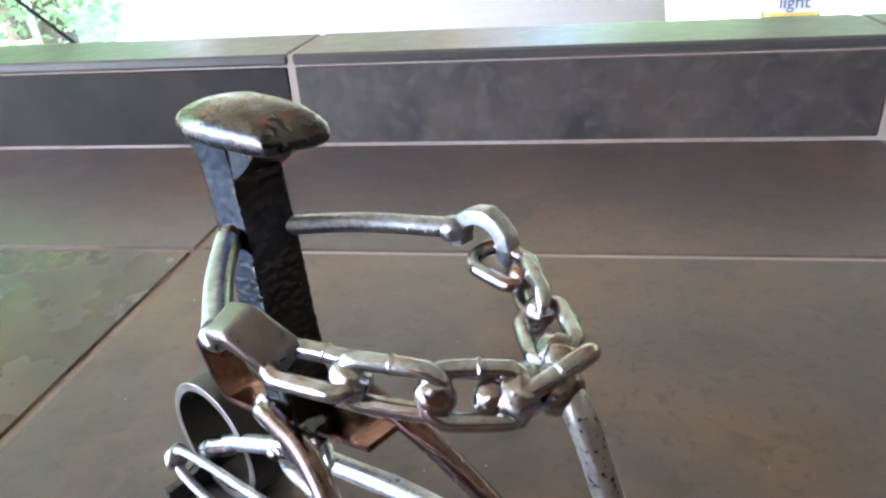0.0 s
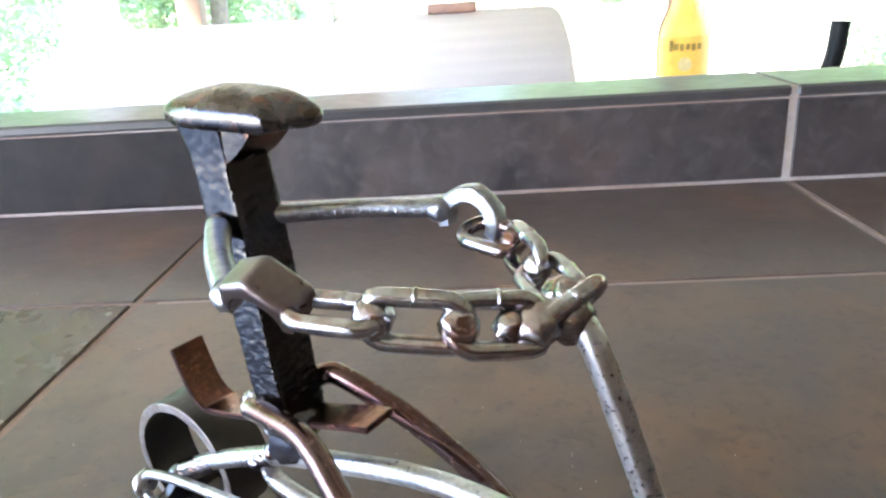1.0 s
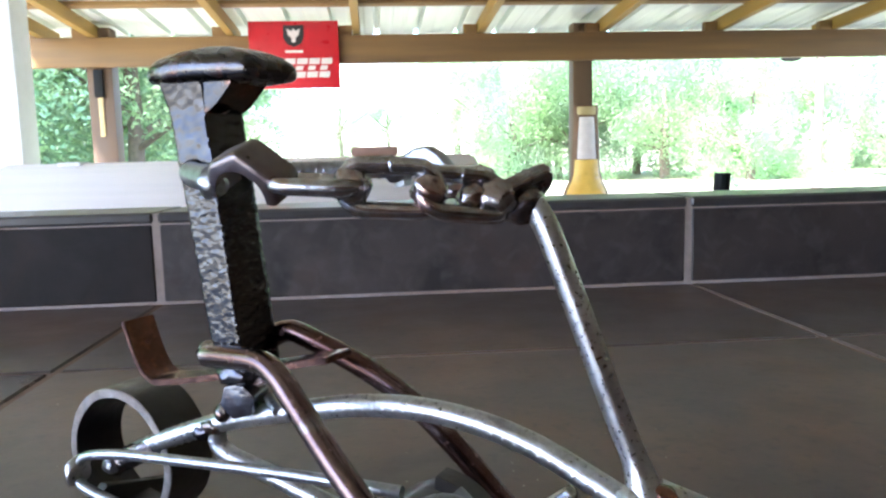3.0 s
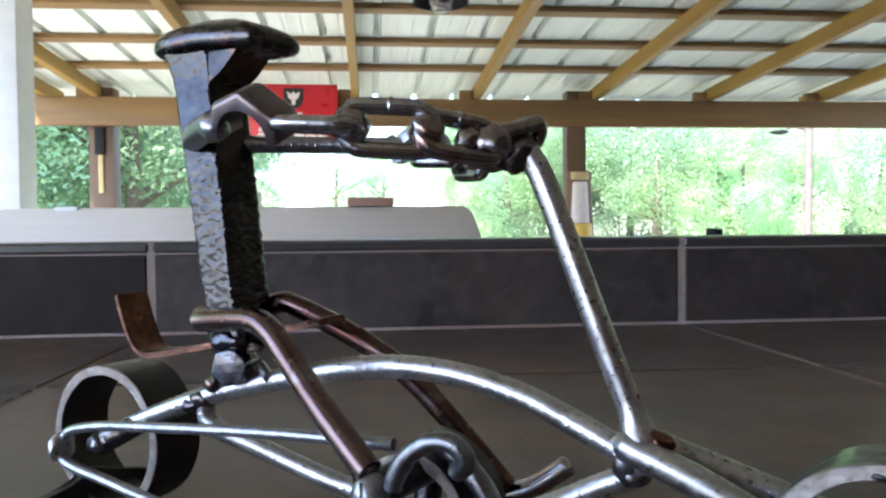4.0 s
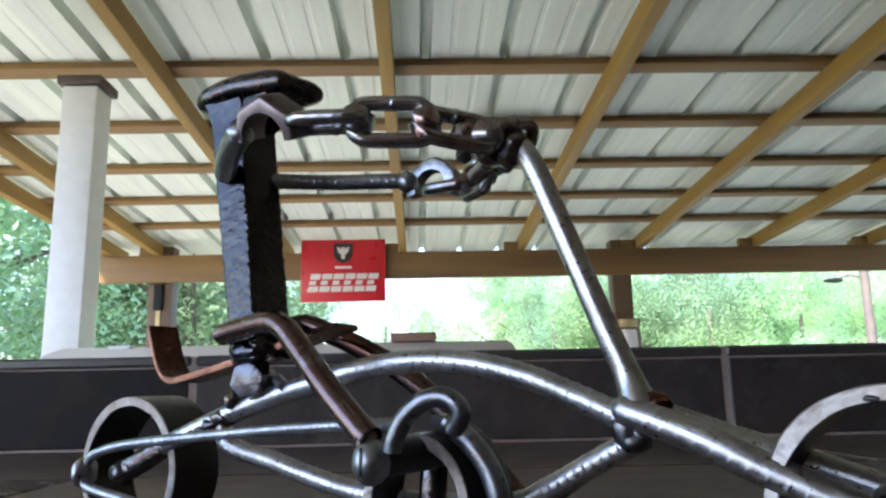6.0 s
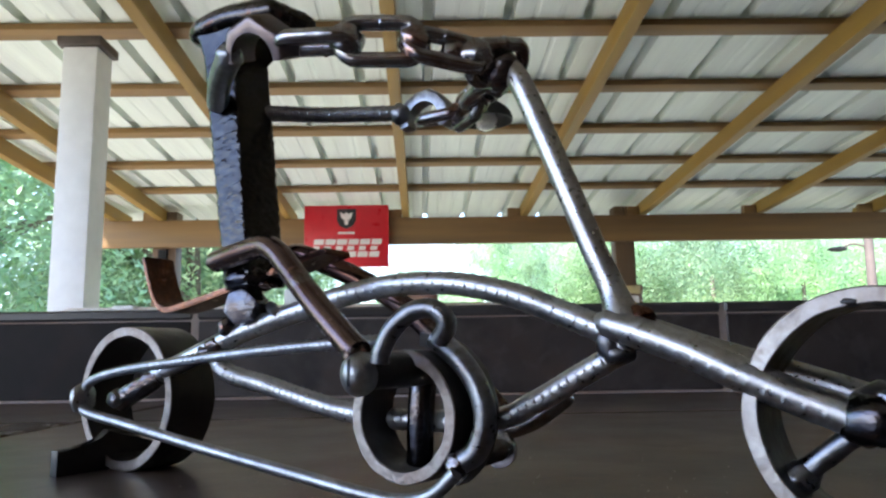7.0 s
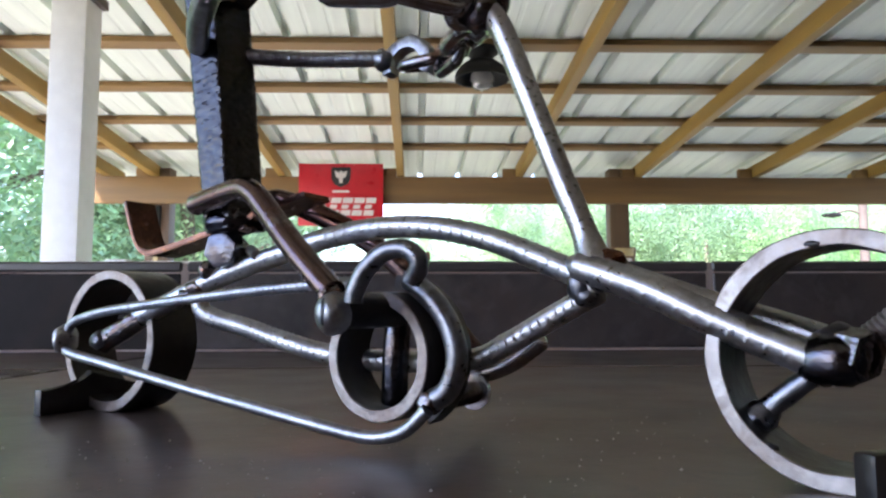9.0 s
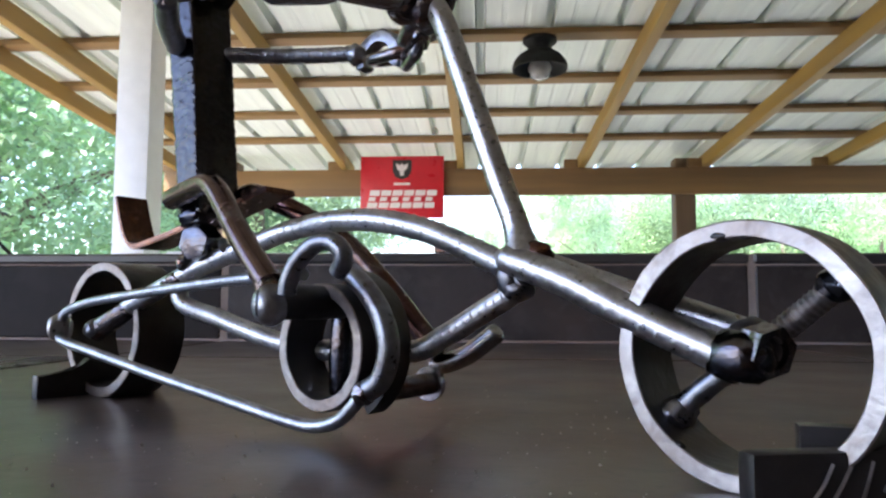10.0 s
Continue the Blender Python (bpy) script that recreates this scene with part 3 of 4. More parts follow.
# seat strap and stands
strap = [(-0.1566, 0.0684), (-0.1540, 0.0612), (-0.1508, 0.0545), (-0.1468, 0.0512), (-0.1400, 0.0512), (-0.1145, 0.0562), (-0.0960, 0.0605), (-0.0865, 0.0628), (-0.0802, 0.0640)]
path = [Vector((u, 0, w)) for u, w in strap]
fine = spline(path, 0.0015)
bm = bmesh.new()
rows = []
for i, p in enumerate(fine):
    d = (fine[min(i + 1, len(fine) - 1)] - fine[max(i - 1, 0)]).normalized()
    nrm = Vector((-d.z, 0, d.x))
    rows.append([bm.verts.new(p + nrm * s * 0.0009 + Vector((0, v, 0))) for s, v in ((1, -0.0036), (1, 0.0079), (-1, 0.0079), (-1, -0.0036))])
for a, b in zip(rows, rows[1:]):
    for k in range(4):
        bm.faces.new((a[k], a[(k + 1) % 4], b[(k + 1) % 4], b[k]))
bm.faces.new(rows[0]), bm.faces.new(rows[-1][::-1])
bmesh.ops.recalc_face_normals(bm, faces=bm.faces[:])
bmesh.ops.bevel(bm, geom=[e for e in bm.edges if e.calc_face_angle(0) > 1.0], offset=0.00035, segments=2, affect="EDGES")
part("seat", bm, RUST, bike, "bent rust-brown steel strap seat", 50)
part("seat_nut", prism(hexagon(0.0056, 0.25), -0.0046, 0.0046, Matrix.Translation((-0.1108, -0.0015, 0.0500)) @ Matrix.Rotation(radians(14), 4, "Z") @ Matrix.Rotation(radians(90), 4, "X"), 0.0008), BLUED, bike, "dark steel nut that carries the seat")
part("weld_bead", blob((-0.1185, -0.002, 0.0445), 0.0028, 21), WELD, bike)
part("weld_bead", blob((-0.1098, -0.0030, 0.0585), 0.0066, 23, (1.25, 0.95, 0.62), rough=0.3), BLUED, bike)
bolt_between("seat_peg", (-0.1040, 0.001, 0.0500), (-0.0980, -0.003, 0.0480), 0.0016, STEEL, "", False)
part("rear_stand", prism([(-0.0195, 0), (0.0250, 0), (0.0250, 0.0045), (0.0190, 0.0055), (-0.0020, 0.0130), (-0.0050, 0.0096), (-0.0090, 0.0082), (-0.0195, 0.0080)], -0.0018, 0.0018,
                         Matrix.Translation((-0.1735, 0, 0)) @ Matrix.Rotation(radians(90), 4, "Z") @ Matrix.Rotation(radians(90), 4, "X"), 0.0007), BLACK, bike, "dark steel bar across the rear wheel")
CH = Matrix.Translation((0.0513, -0.0237, 0)) @ Matrix.Rotation(radians(45), 4, "Z")
stand = part("front_stand", box(0, 0.0310, 0, 0.0045, 0, 0.0096, 0.0010, m=CH), BLACK, bike, "dark steel plate with scratched marks")
strokes = bmesh.new()
for pts in ([(0.0090, 0.0020), (0.0112, 0.0046), (0.0130, 0.0078)], [(0.0128, 0.0024), (0.0146, 0.0050), (0.0160, 0.0074)], [(0.0176, 0.0020), (0.0188, 0.0050), (0.0198, 0.0080)],
            [(0.0214, 0.0034), (0.0226, 0.0052), (0.0236, 0.0066)], [(0.0246, 0.0034), (0.0258, 0.0052), (0.0268, 0.0066)]):
    tube([(x, -0.0001, z) for x, z in pts], 0.00030, 0.0008, 6, bm=strokes)
bmesh.ops.transform(strokes, matrix=CH, verts=strokes.verts[:])
part("scratched_mark", strokes, GROUND_EDGE, stand, "bright scratched strokes")
part("front_stand", box(0, 0.0140, 0, 0.0040, 0, 0.0120, 0.0004, m=Matrix.Translation((0.0548, -0.0070, 0)) @ Matrix.Rotation(radians(20), 4, "Z")), BLACK, bike, "dark steel block behind the front wheel")

# rider: spike body and head
def spike_at(z):
    """Centre and half widths of the leaning spike at a height."""
    k = (z - 0.060) / 0.075
    return -0.1100 - 0.0147 * k, 0.0000 + 0.0040 * k, 0.0053 + 0.0017 * k, 0.0077


def shaft(z0, z1, rows, amp):
    """A length of the square spike, with hammered faces."""
    bm = bmesh.new()
    n, levels = 22, []
    for j in range(rows + 1):
        z = z0 + (z1 - z0) * j / rows
        cu, cv, a, b = spike_at(z)
        grow = 0.0012 * max(0, (z - 0.129) / 0.010) ** 1.5
        pts = []
        for k4 in range(4 * n):
            side, t = divmod(k4, n)
            f = -1 + 2 * t / n
            x, y = ((f, -1), (1, f), (-f, 1), (-1, -f))[side]
            q = Vector((cu + x * (a + grow), cv + y * (b + grow), z))
            sh = max(0, abs(f) - 0.8) * 0.0016
            q.x -= sh * (1 if x > 0 else -1)
            q.y -= sh * (1 if y > 0 else -1)
            nd = Vector((x if abs(x) == 1 else 0, y if abs(y) == 1 else 0, 0))
            q += nd * amp * (noise.noise(q * 560) + 0.9 * max(0, noise.noise(q * 1300)) - 0.7 * max(0, noise.noise(q * 1900 + Vector((7, 3, 1)))))
            pts.append(bm.verts.new(q))
        levels.append(pts)
    for a, b in zip(levels, levels[1:]):
        for k in range(4 * n):
            bm.faces.new((a[k], a[(k + 1) % (4 * n)], b[(k + 1) % (4 * n)], b[k]))
    bm.faces.new(levels[0][::-1]), bm.faces.new(levels[-1])
    return bm


part("spike_shaft", shaft(0.0560, 0.1085, 170, 0.00019), SPIKE, bike, "pitted dark square railroad-spike shaft", 60)
part("spike_neck", shaft(0.1085, 0.1392, 50, 0.00013), SPIKE_NECK, bike, "smooth dark square spike neck", 60)
curve = [(-0.1230, 0.1270), (-0.1176, 0.1290), (-0.1150, 0.1303), (-0.1124, 0.1320), (-0.1098, 0.1343), (-0.1074, 0.1368), (-0.1062, 0.1384), (-0.1058, 0.1400), (-0.1230, 0.1400)]
part("spike_collar", prism(curve, -0.0104, 0.0036, Matrix.Rotation(radians(90), 4, "X"), 0.0009), COLLAR, bike, "copper-burnt worn wedge under the spike head", 40)
bm = bmesh.new()
levels = []
for size, z in ((0.55, 0.1372), (0.80, 0.1378), (0.93, 0.1384), (0.985, 0.1393), (1.0, 0.1404), (0.995, 0.1416), (0.97, 0.1427), (0.92, 0.1436), (0.84, 0.1446), (0.70, 0.1458), (0.52, 0.1468), (0.30, 0.1475), (0.08, 0.1478)):
    ring_pts = []
    for k in range(96):
        f = 2 * math.pi * k / 96
        c, d = math.cos(f), math.sin(f)
        e = (0.08 if d < 0 else 0.34) if c > 0 else 0.74
        x = math.copysign(abs(c) ** e, c) * (0.0204 if c > 0 else 0.0228)
        y = math.copysign(abs(d) ** ((0.22 if d < 0 else 0.40) if c > 0 else 0.72), d) * ((0.0122 if d < 0 else 0.0124) - 0.0030 * max(0, x / 0.0204) ** 1.5)
        x += 0.22 * y * max(0, x / 0.0204)
        p = Vector((-0.1184 + x * size, 0.0046 + y * size, z))
        p.z -= 0.0010 * max(0, x / 0.0204) ** 2 * size
        p.z += 0.0003 * noise.noise(p * 160)
        ring_pts.append(bm.verts.new(p))
    levels.append(ring_pts)
for a, b in zip(levels, levels[1:]):
    for k in range(96):
        bm.faces.new((a[k], a[(k + 1) % 96], b[(k + 1) % 96], b[k]))
bm.faces.new(levels[0][::-1]), bm.faces.new(levels[-1])
part("spike_head", bm, SPIKE_TOP, bike, "domed spike head with a forward lip", 50)

# rider: legs
part("leg_rod", tube([(-0.1164, -0.0088, 0.0632), (-0.1070, -0.0108, 0.0642), (-0.0935, -0.0138, 0.0650), (-0.0866, -0.0156, 0.0628), (-0.0800, -0.0176, 0.0578), (-0.0655, -0.0222, 0.0462), (-0.0515, -0.0262, 0.0360)], 0.0032), BROWN, bike, "heat-browned bent steel rod leg")
part("leg_rod", tube([(-0.1120, 0.0100, 0.0635), (-0.1060, 0.0115, 0.0665), (-0.1000, 0.0125, 0.0655), (-0.0830, 0.0150, 0.0580), (-0.0680, 0.0170, 0.0490), (-0.0560, 0.0200, 0.0370), (-0.0400, 0.0240, 0.0180)], 0.0032), BROWN, bike, "heat-browned bent steel rod leg")


for i, (c, r, q) in enumerate((((-0.1160, -0.0070, 0.0640), 0.0038, (1.3, 0.8, 0.8)), ((-0.1085, -0.0045, 0.0600), 0.0032, (1.5, 1, 0.7)), ((-0.1120, 0.0085, 0.0610), 0.0034, (1.4, 1, 0.7)), ((-0.1040, -0.0020, 0.0560), 0.0026, (1.6, 1.2, 0.6)), ((-0.0525, -0.0262, 0.0352), 0.0030, (1, 1, 1.2)))):
    part("weld_bead", blob(c, r, 80 + i, q, rough=0.3), WELD, bike)

# rider: arms
def half_nut(name, m, width=0.0070, r=0.0088, bore=0.0046, material=None, worn=False):
    """Half a hex nut: three flats outside, a half round bore, opening towards -z; its axis is y."""
    outer = [(k * r * math.cos(radians(a)), k * r * math.sin(radians(a))) for k, a in ((0.866, -5), (1, 25), (1, 85), (0.93, 134), (0.88, 183))]
    if worn:
        outer = [(k * r * math.cos(radians(a)), k * r * math.sin(radians(a))) for k, a in ((0.96, -18), (0.99, 10), (1.0, 35), (0.97, 62), (1.02, 88), (0.97, 116), (0.99, 147), (0.96, 175), (0.95, 204))]
    inner = [(bore * math.cos(radians(a)), bore * math.sin(radians(a))) for a in (range(205, -16, -10) if worn else range(185, -6, -10))]
    bm = prism(outer + inner, -width / 2, width / 2, Matrix.Rotation(radians(90), 4, "X"))
    rim = [e for e in bm.edges if all(math.hypot(v.co.x, v.co.z) > 0.75 * r for v in e.verts)]
    bmesh.ops.bevel(bm, geom=rim, offset=0.0011 if worn else 0.0015, segments=3, affect="EDGES", profile=0.5)
    bmesh.ops.transform(bm, matrix=m, verts=bm.verts[:])
    return part(name, bm, material or CHAIN, bike, "half of a steel hex nut as an elbow", 30)


LINK_W, WIRE = 0.0134, 0.0019


def link_between(a, b, roll, width_to=None):
    """A chain link whose inner ends hold at a and b."""
    a, b = Vector(a), Vector(b)
    half, rw = (b - a).length / 2 + WIRE * 0.9, LINK_W / 2 - WIRE
    pts = []
    for i in range(16):
        f = 2 * math.pi * i / 16
        pts.append((math.copysign(max(0, half - rw), math.cos(f)) + rw * math.cos(f), rw * math.sin(f), 0))
    pts.append(pts[0])
    bm = tube(pts, WIRE, 0.0012, 12, closed=True)
    bm = blob((0.0, rw, 0), WIRE * 1.12, 3, (0.5, 1, 1), bm, 0.1)
    d = (b - a).normalized()
    side = Vector((0, 0, 1)).cross(d).normalized()
    if width_to is not None:
        side = (Vector(width_to) - d * d.dot(Vector(width_to))).normalized()
    m = Matrix((d, side, d.cross(side))).transposed().to_4x4()
    bmesh.ops.transform(bm, matrix=Matrix.Translation((a + b) / 2) @ m @ Matrix.Rotation(radians(roll), 4, "X"), verts=bm.verts[:])
    return part("chain_link", bm, CHAIN, bike, "welded steel chain link")


part("upper_arm", tube([(-0.1215, -0.0055, 0.1132), (-0.1050, -0.0195, 0.1125), (-0.0872, -0.0320, 0.1120)], 0.0032, step=0.00025, segs=28, lugs=0.00016, pitch=0.0024), SATIN, bike, "ribbed steel rod arm")
NUT = Matrix(((0.973, -0.030, 0.238), (0.141, 0.909, -0.409), (-0.200, 0.416, 0.883))).to_4x4()
half_nut("elbow_nut", Matrix.Translation((-0.0790, -0.0290, 0.1096)) @ NUT @ Matrix.Rotation(radians(-5), 4, "Y"), 0.0092, 0.0110, 0.0064, NUT_STEEL)
J0, J1, J2, J3 = (-0.0698, -0.0299, 0.1108), (-0.0555, -0.0254, 0.1099), (-0.0408, -0.0184, 0.1086), (-0.0303, -0.0078, 0.1064)
link_between(J0, J1, 5)
link_between(J1, J2, 88)
link_between(J2, J3, 60)
part("upper_arm", tube([(-0.1190, 0.0060, 0.1130), (-0.1000, 0.0210, 0.1130), (-0.0785, 0.0318, 0.1126)], 0.0025, step=0.00025, segs=32, lugs=0.00026, pitch=0.0024, spin=0.9), SATIN, bike, "ribbed steel rod arm")
half_nut("elbow_nut", Matrix.Translation((-0.0705, 0.0345, 0.1095)) @ Matrix.Rotation(radians(10), 4, "Y"), 0.0052, 0.0099, 0.0057, SATIN, True)
K0, K1, K2, K3 = (-0.0680, 0.0312, 0.1082), (-0.0550, 0.0285, 0.1074), (-0.0437, 0.0190, 0.1062), (-0.0330, 0.0085, 0.1058)
link_between(K0, K1, 15)
link_between(K1, K2, 80)
link_between(K2, K3, 20)
for i, c in enumerate((J1, J2, J3, K1, K2, K3)):
    part("weld_bead", blob(c, (0.0041, 0.0039, 0.0044, 0.0033, 0.0036, 0.0040)[i], 50 + i, rough=0.22), CHAIN, bike)
for i, c in enumerate(((-0.0318, -0.0040, 0.1062), (-0.0290, 0.0040, 0.1078), (-0.0345, -0.0110, 0.1068))):
    part("weld_bead", blob(c, (0.0040, 0.0036, 0.0032)[i], 70 + i, rough=0.25), CHAIN, bike)
link_between((-0.0303, -0.0065, 0.1052), (-0.0256, 0.0062, 0.1086), 0, (0.35, -0.62, 0.55))
for i, c in enumerate(((-0.0275, 0.000, 0.1050), (-0.1208, -0.0052, 0.1140), (-0.1185, 0.0080, 0.1130), (-0.0788, 0.0318, 0.1122), (-0.0875, -0.0322, 0.1110))):
    part("weld_bead", blob(c, (0.0050, 0.003, 0.003, 0.0035, 0.0034)[i], 30 + i), (WELD, WELD, WELD, SATIN, SATIN)[i], bike)

# ---- patio: ground, roof, posts ----
GZ = -1.07
finish("patio_floor", box(-2.2, 4.6, -2.2, 4.3, GZ - 0.1, GZ), CONCRETE, label="grey concrete patio floor", kind="structure")
bm = bmesh.new()
for i in range(41):
    for j in range(41):
        x, y = (i - 20) * 9.0, (j - 12) * 9.0
        r = math.hypot(x, y)
        bm.verts.new((x * (1 + (r / 90) ** 2), y * (1 + (r / 90) ** 2), GZ - 0.06 + max(0, r - 14) * 0.02 + 0.25 * noise.noise(Vector((x, y, 0)) * 0.08) * min(1, r / 30)))
bm.verts.ensure_lookup_table()
for i in range(40):
    for j in range(40):
        bm.faces.new([bm.verts[k] for k in (i * 41 + j, (i + 1) * 41 + j, (i + 1) * 41 + j + 1, i * 41 + j + 1)])
finish("ground", bm, GRASS, label="bright green lawn round the patio", kind="structure")

BEAM_Y, PITCH, RAF_Z, SKEW = 3.90, 0.055, 0.790, 0.012
SL = math.atan(PITCH)


def roof_m(x, y, z_up=0.0):
    """A frame on the slope of the roof: y runs down to the eave, z away from it."""
    return Matrix.Translation((x, y, RAF_Z + (BEAM_Y - y) * PITCH + z_up)) @ Matrix.Rotation(SKEW, 4, "Z") @ Matrix.Rotation(-SL, 4, "X")


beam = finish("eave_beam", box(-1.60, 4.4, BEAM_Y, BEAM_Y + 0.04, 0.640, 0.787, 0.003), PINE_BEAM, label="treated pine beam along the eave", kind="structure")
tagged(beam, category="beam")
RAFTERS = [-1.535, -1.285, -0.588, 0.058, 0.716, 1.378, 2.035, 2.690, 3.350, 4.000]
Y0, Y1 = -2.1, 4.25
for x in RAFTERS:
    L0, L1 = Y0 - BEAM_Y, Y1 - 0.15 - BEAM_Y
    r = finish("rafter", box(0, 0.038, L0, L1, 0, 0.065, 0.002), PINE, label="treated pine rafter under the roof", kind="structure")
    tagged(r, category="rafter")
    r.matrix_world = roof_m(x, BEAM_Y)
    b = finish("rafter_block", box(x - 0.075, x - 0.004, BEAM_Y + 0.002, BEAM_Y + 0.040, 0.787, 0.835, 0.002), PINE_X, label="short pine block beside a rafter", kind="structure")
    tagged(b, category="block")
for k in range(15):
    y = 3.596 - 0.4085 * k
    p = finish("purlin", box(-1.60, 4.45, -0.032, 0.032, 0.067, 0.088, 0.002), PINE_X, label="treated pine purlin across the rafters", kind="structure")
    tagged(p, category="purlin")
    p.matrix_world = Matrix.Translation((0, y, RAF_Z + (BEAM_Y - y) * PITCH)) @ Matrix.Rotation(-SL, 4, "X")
fascia = finish("fascia_board", box(-1.60, 4.4, 4.285, 4.305, 0.775, 0.852, 0.002), PINE_X, label="treated pine board along the eave", kind="structure")
tagged(fascia, category="board")
# ribbed sheet
bm = bmesh.new()
xs, x = [], -1.66
PITCH_X = 0.2286
while x < 4.7:
    for dx, dz in ((0.000, 0.0), (0.005, 0.036), (0.030, 0.036), (0.035, 0.0), (0.085, 0.0), (0.090, 0.002), (0.100, 0.002), (0.105, 0.0), (0.160, 0.0), (0.165, 0.002), (0.175, 0.002), (0.180, 0.0)):
        xs.append((x + dx, dz))
    x += PITCH_X
rows = []
for y in (Y0 - BEAM_Y, 0.0, Y1 + 0.08 - BEAM_Y):
    rows.append([bm.verts.new((px, y, 0.0905 + dz)) for px, dz in xs])
for a, b in zip(rows, rows[1:]):
    for k in range(len(xs) - 1):
        bm.faces.new((a[k], a[k + 1], b[k + 1], b[k]))
sheet = finish("ceiling", bm, SHEET, label="white ribbed metal roof sheet seen from below", smooth=0, kind="structure")
sheet.matrix_world = roof_m(0, BEAM_Y)
mod = sheet.modifiers.new("thickness", "SOLIDIFY")
mod.thickness, mod.offset = 0.002, 1


def upright(name, x0, x1, y0, y1, z1, material, label, extra=None):
    e = thing(name, label, "post", Matrix.Translation(((x0 + x1) / 2, (y0 + y1) / 2, GZ)))
    part("shaft", box(-(x1 - x0) / 2, (x1 - x0) / 2, -(y1 - y0) / 2, (y1 - y0) / 2, 0, z1 - GZ, 0.004), material, e)
    return e


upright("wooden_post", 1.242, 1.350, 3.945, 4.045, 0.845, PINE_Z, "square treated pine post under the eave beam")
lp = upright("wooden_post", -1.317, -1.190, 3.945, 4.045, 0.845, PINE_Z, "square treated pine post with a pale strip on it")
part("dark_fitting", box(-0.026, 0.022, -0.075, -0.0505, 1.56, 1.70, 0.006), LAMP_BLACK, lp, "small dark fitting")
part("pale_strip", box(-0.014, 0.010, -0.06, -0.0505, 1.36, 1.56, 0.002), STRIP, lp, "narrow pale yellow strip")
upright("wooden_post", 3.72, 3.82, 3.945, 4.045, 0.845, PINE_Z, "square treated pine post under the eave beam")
wp = upright("white_post", -0.728, -0.640, 1.75, 1.838, 0.832, WHITE, "white painted square post with a dark cap")
part("cap", box(-0.056, 0.056, -0.054, 0.054, 1.903, 1.928, 0.003), CAP, wp, "dark metal cap plate")

# ---- sign on the beam ----
sign = thing("beer_sign", "red enamel beer sign with white lettering shapes on the beam", "sign", Matrix.Translation((-0.2440, 3.868, 0.5120)))
part("panel", box(-0.2285, 0.2285, -0.006, 0.014, 0.0, 0.340, 0.003), RED, sign)
part("shield", prism([(-0.052, 0.318), (0.052, 0.318), (0.052, 0.255), (0.036, 0.225), (0, 0.208), (-0.036, 0.225), (-0.052, 0.255)], -0.0095, -0.0065, Matrix(((1, 0, 0, 0), (0, 0, 1, 0), (0, 1, 0, 0), (0, 0, 0, 1)))), SIGN_BLACK, sign, "black shield")
bird = prism([(-0.034, 0.300), (-0.010, 0.288), (0.0, 0.302), (0.010, 0.288), (0.034, 0.300), (0.026, 0.266), (0.011, 0.258), (0.009, 0.232), (-0.009, 0.232), (-0.011, 0.258), (-0.026, 0.266)], -0.0125, -0.0098, Matrix(((1, 0, 0, 0), (0, 0, 1, 0), (0, 1, 0, 0), (0, 0, 0, 1))))
part("emblem", bird, SIGN_WHITE, sign, "white spread emblem")
part("small_bar", box(-0.045, 0.045, -0.0090, -0.0065, 0.180, 0.192), SIGN_WHITE, sign)
FLIP = Matrix(((1, 0, 0, 0), (0, 0, 1, 0), (0, 1, 0, 0), (0, 0, 0, 1)))
for i in range(6):
    x0 = -0.192 + i * 0.0625
    part("letter_block", prism([(x0, 0.054), (x0 + 0.054, 0.054), (x0 + 0.060, 0.084), (x0 + 0.006, 0.084)], -0.0100, -0.0065, FLIP), SIGN_WHITE, sign, "slanted white bar", 0)
    part("letter_block", prism([(x0 + 0.008, 0.092), (x0 + 0.044, 0.092), (x0 + 0.049, 0.114), (x0 + 0.013, 0.114)], -0.0100, -0.0065, FLIP), SIGN_WHITE, sign, "slanted white bar", 0)
    part("letter_block", prism([(x0 + 0.014, 0.122), (x0 + 0.068, 0.122), (x0 + 0.074, 0.152), (x0 + 0.020, 0.152)], -0.0100, -0.0065, FLIP), SIGN_WHITE, sign, "slanted white bar", 0)

# ---- bottle-shaped sign on the post ----
bs = thing("bottle_sign", "tall bottle-shaped amber advertising sign on a pine post", "sign", Matrix.Translation((1.3080, 3.935, -0.500)))
prof = [(0.130, 0.0), (0.132, 0.02), (0.132, 0.34), (0.130, 0.38), (0.121, 0.42), (0.105, 0.46), (0.090, 0.49), (0.079, 0.525), (0.076, 0.55), (0.073, 0.61), (0.069, 0.70), (0.063, 0.82), (0.058, 0.845), (0.065, 0.855), (0.066, 0.89), (0.061, 0.90)]



def bottle_slice(lo, hi, depth, grow=0.0):
    pts = []
    zs = sorted({lo, hi, *[z for _, z in prof if lo < z < hi], *[lo + (hi - lo) * k / 10 for k in range(1, 10)]})
    for z in zs:
        pts.append((float(np.interp(z, [q[1] for q in prof], [q[0] for q in prof])) + grow, z))
    bm = bmesh.new()
    cols = []
    for r, z in pts:
        cols.append([bm.verts.new((r * math.cos(f), -depth * math.sin(f), z)) for f in [math.pi * k / 14 for k in range(15)]])
    for a, b in zip(cols, cols[1:]):
        for k in range(14):
            bm.faces.new((a[k], a[k + 1], b[k + 1], b[k]))
        bm.faces.new((a[14], a[0], b[0], b[14]))
    bm.faces.new(cols[0][::-1]), bm.faces.new(cols[-1])
    return bm


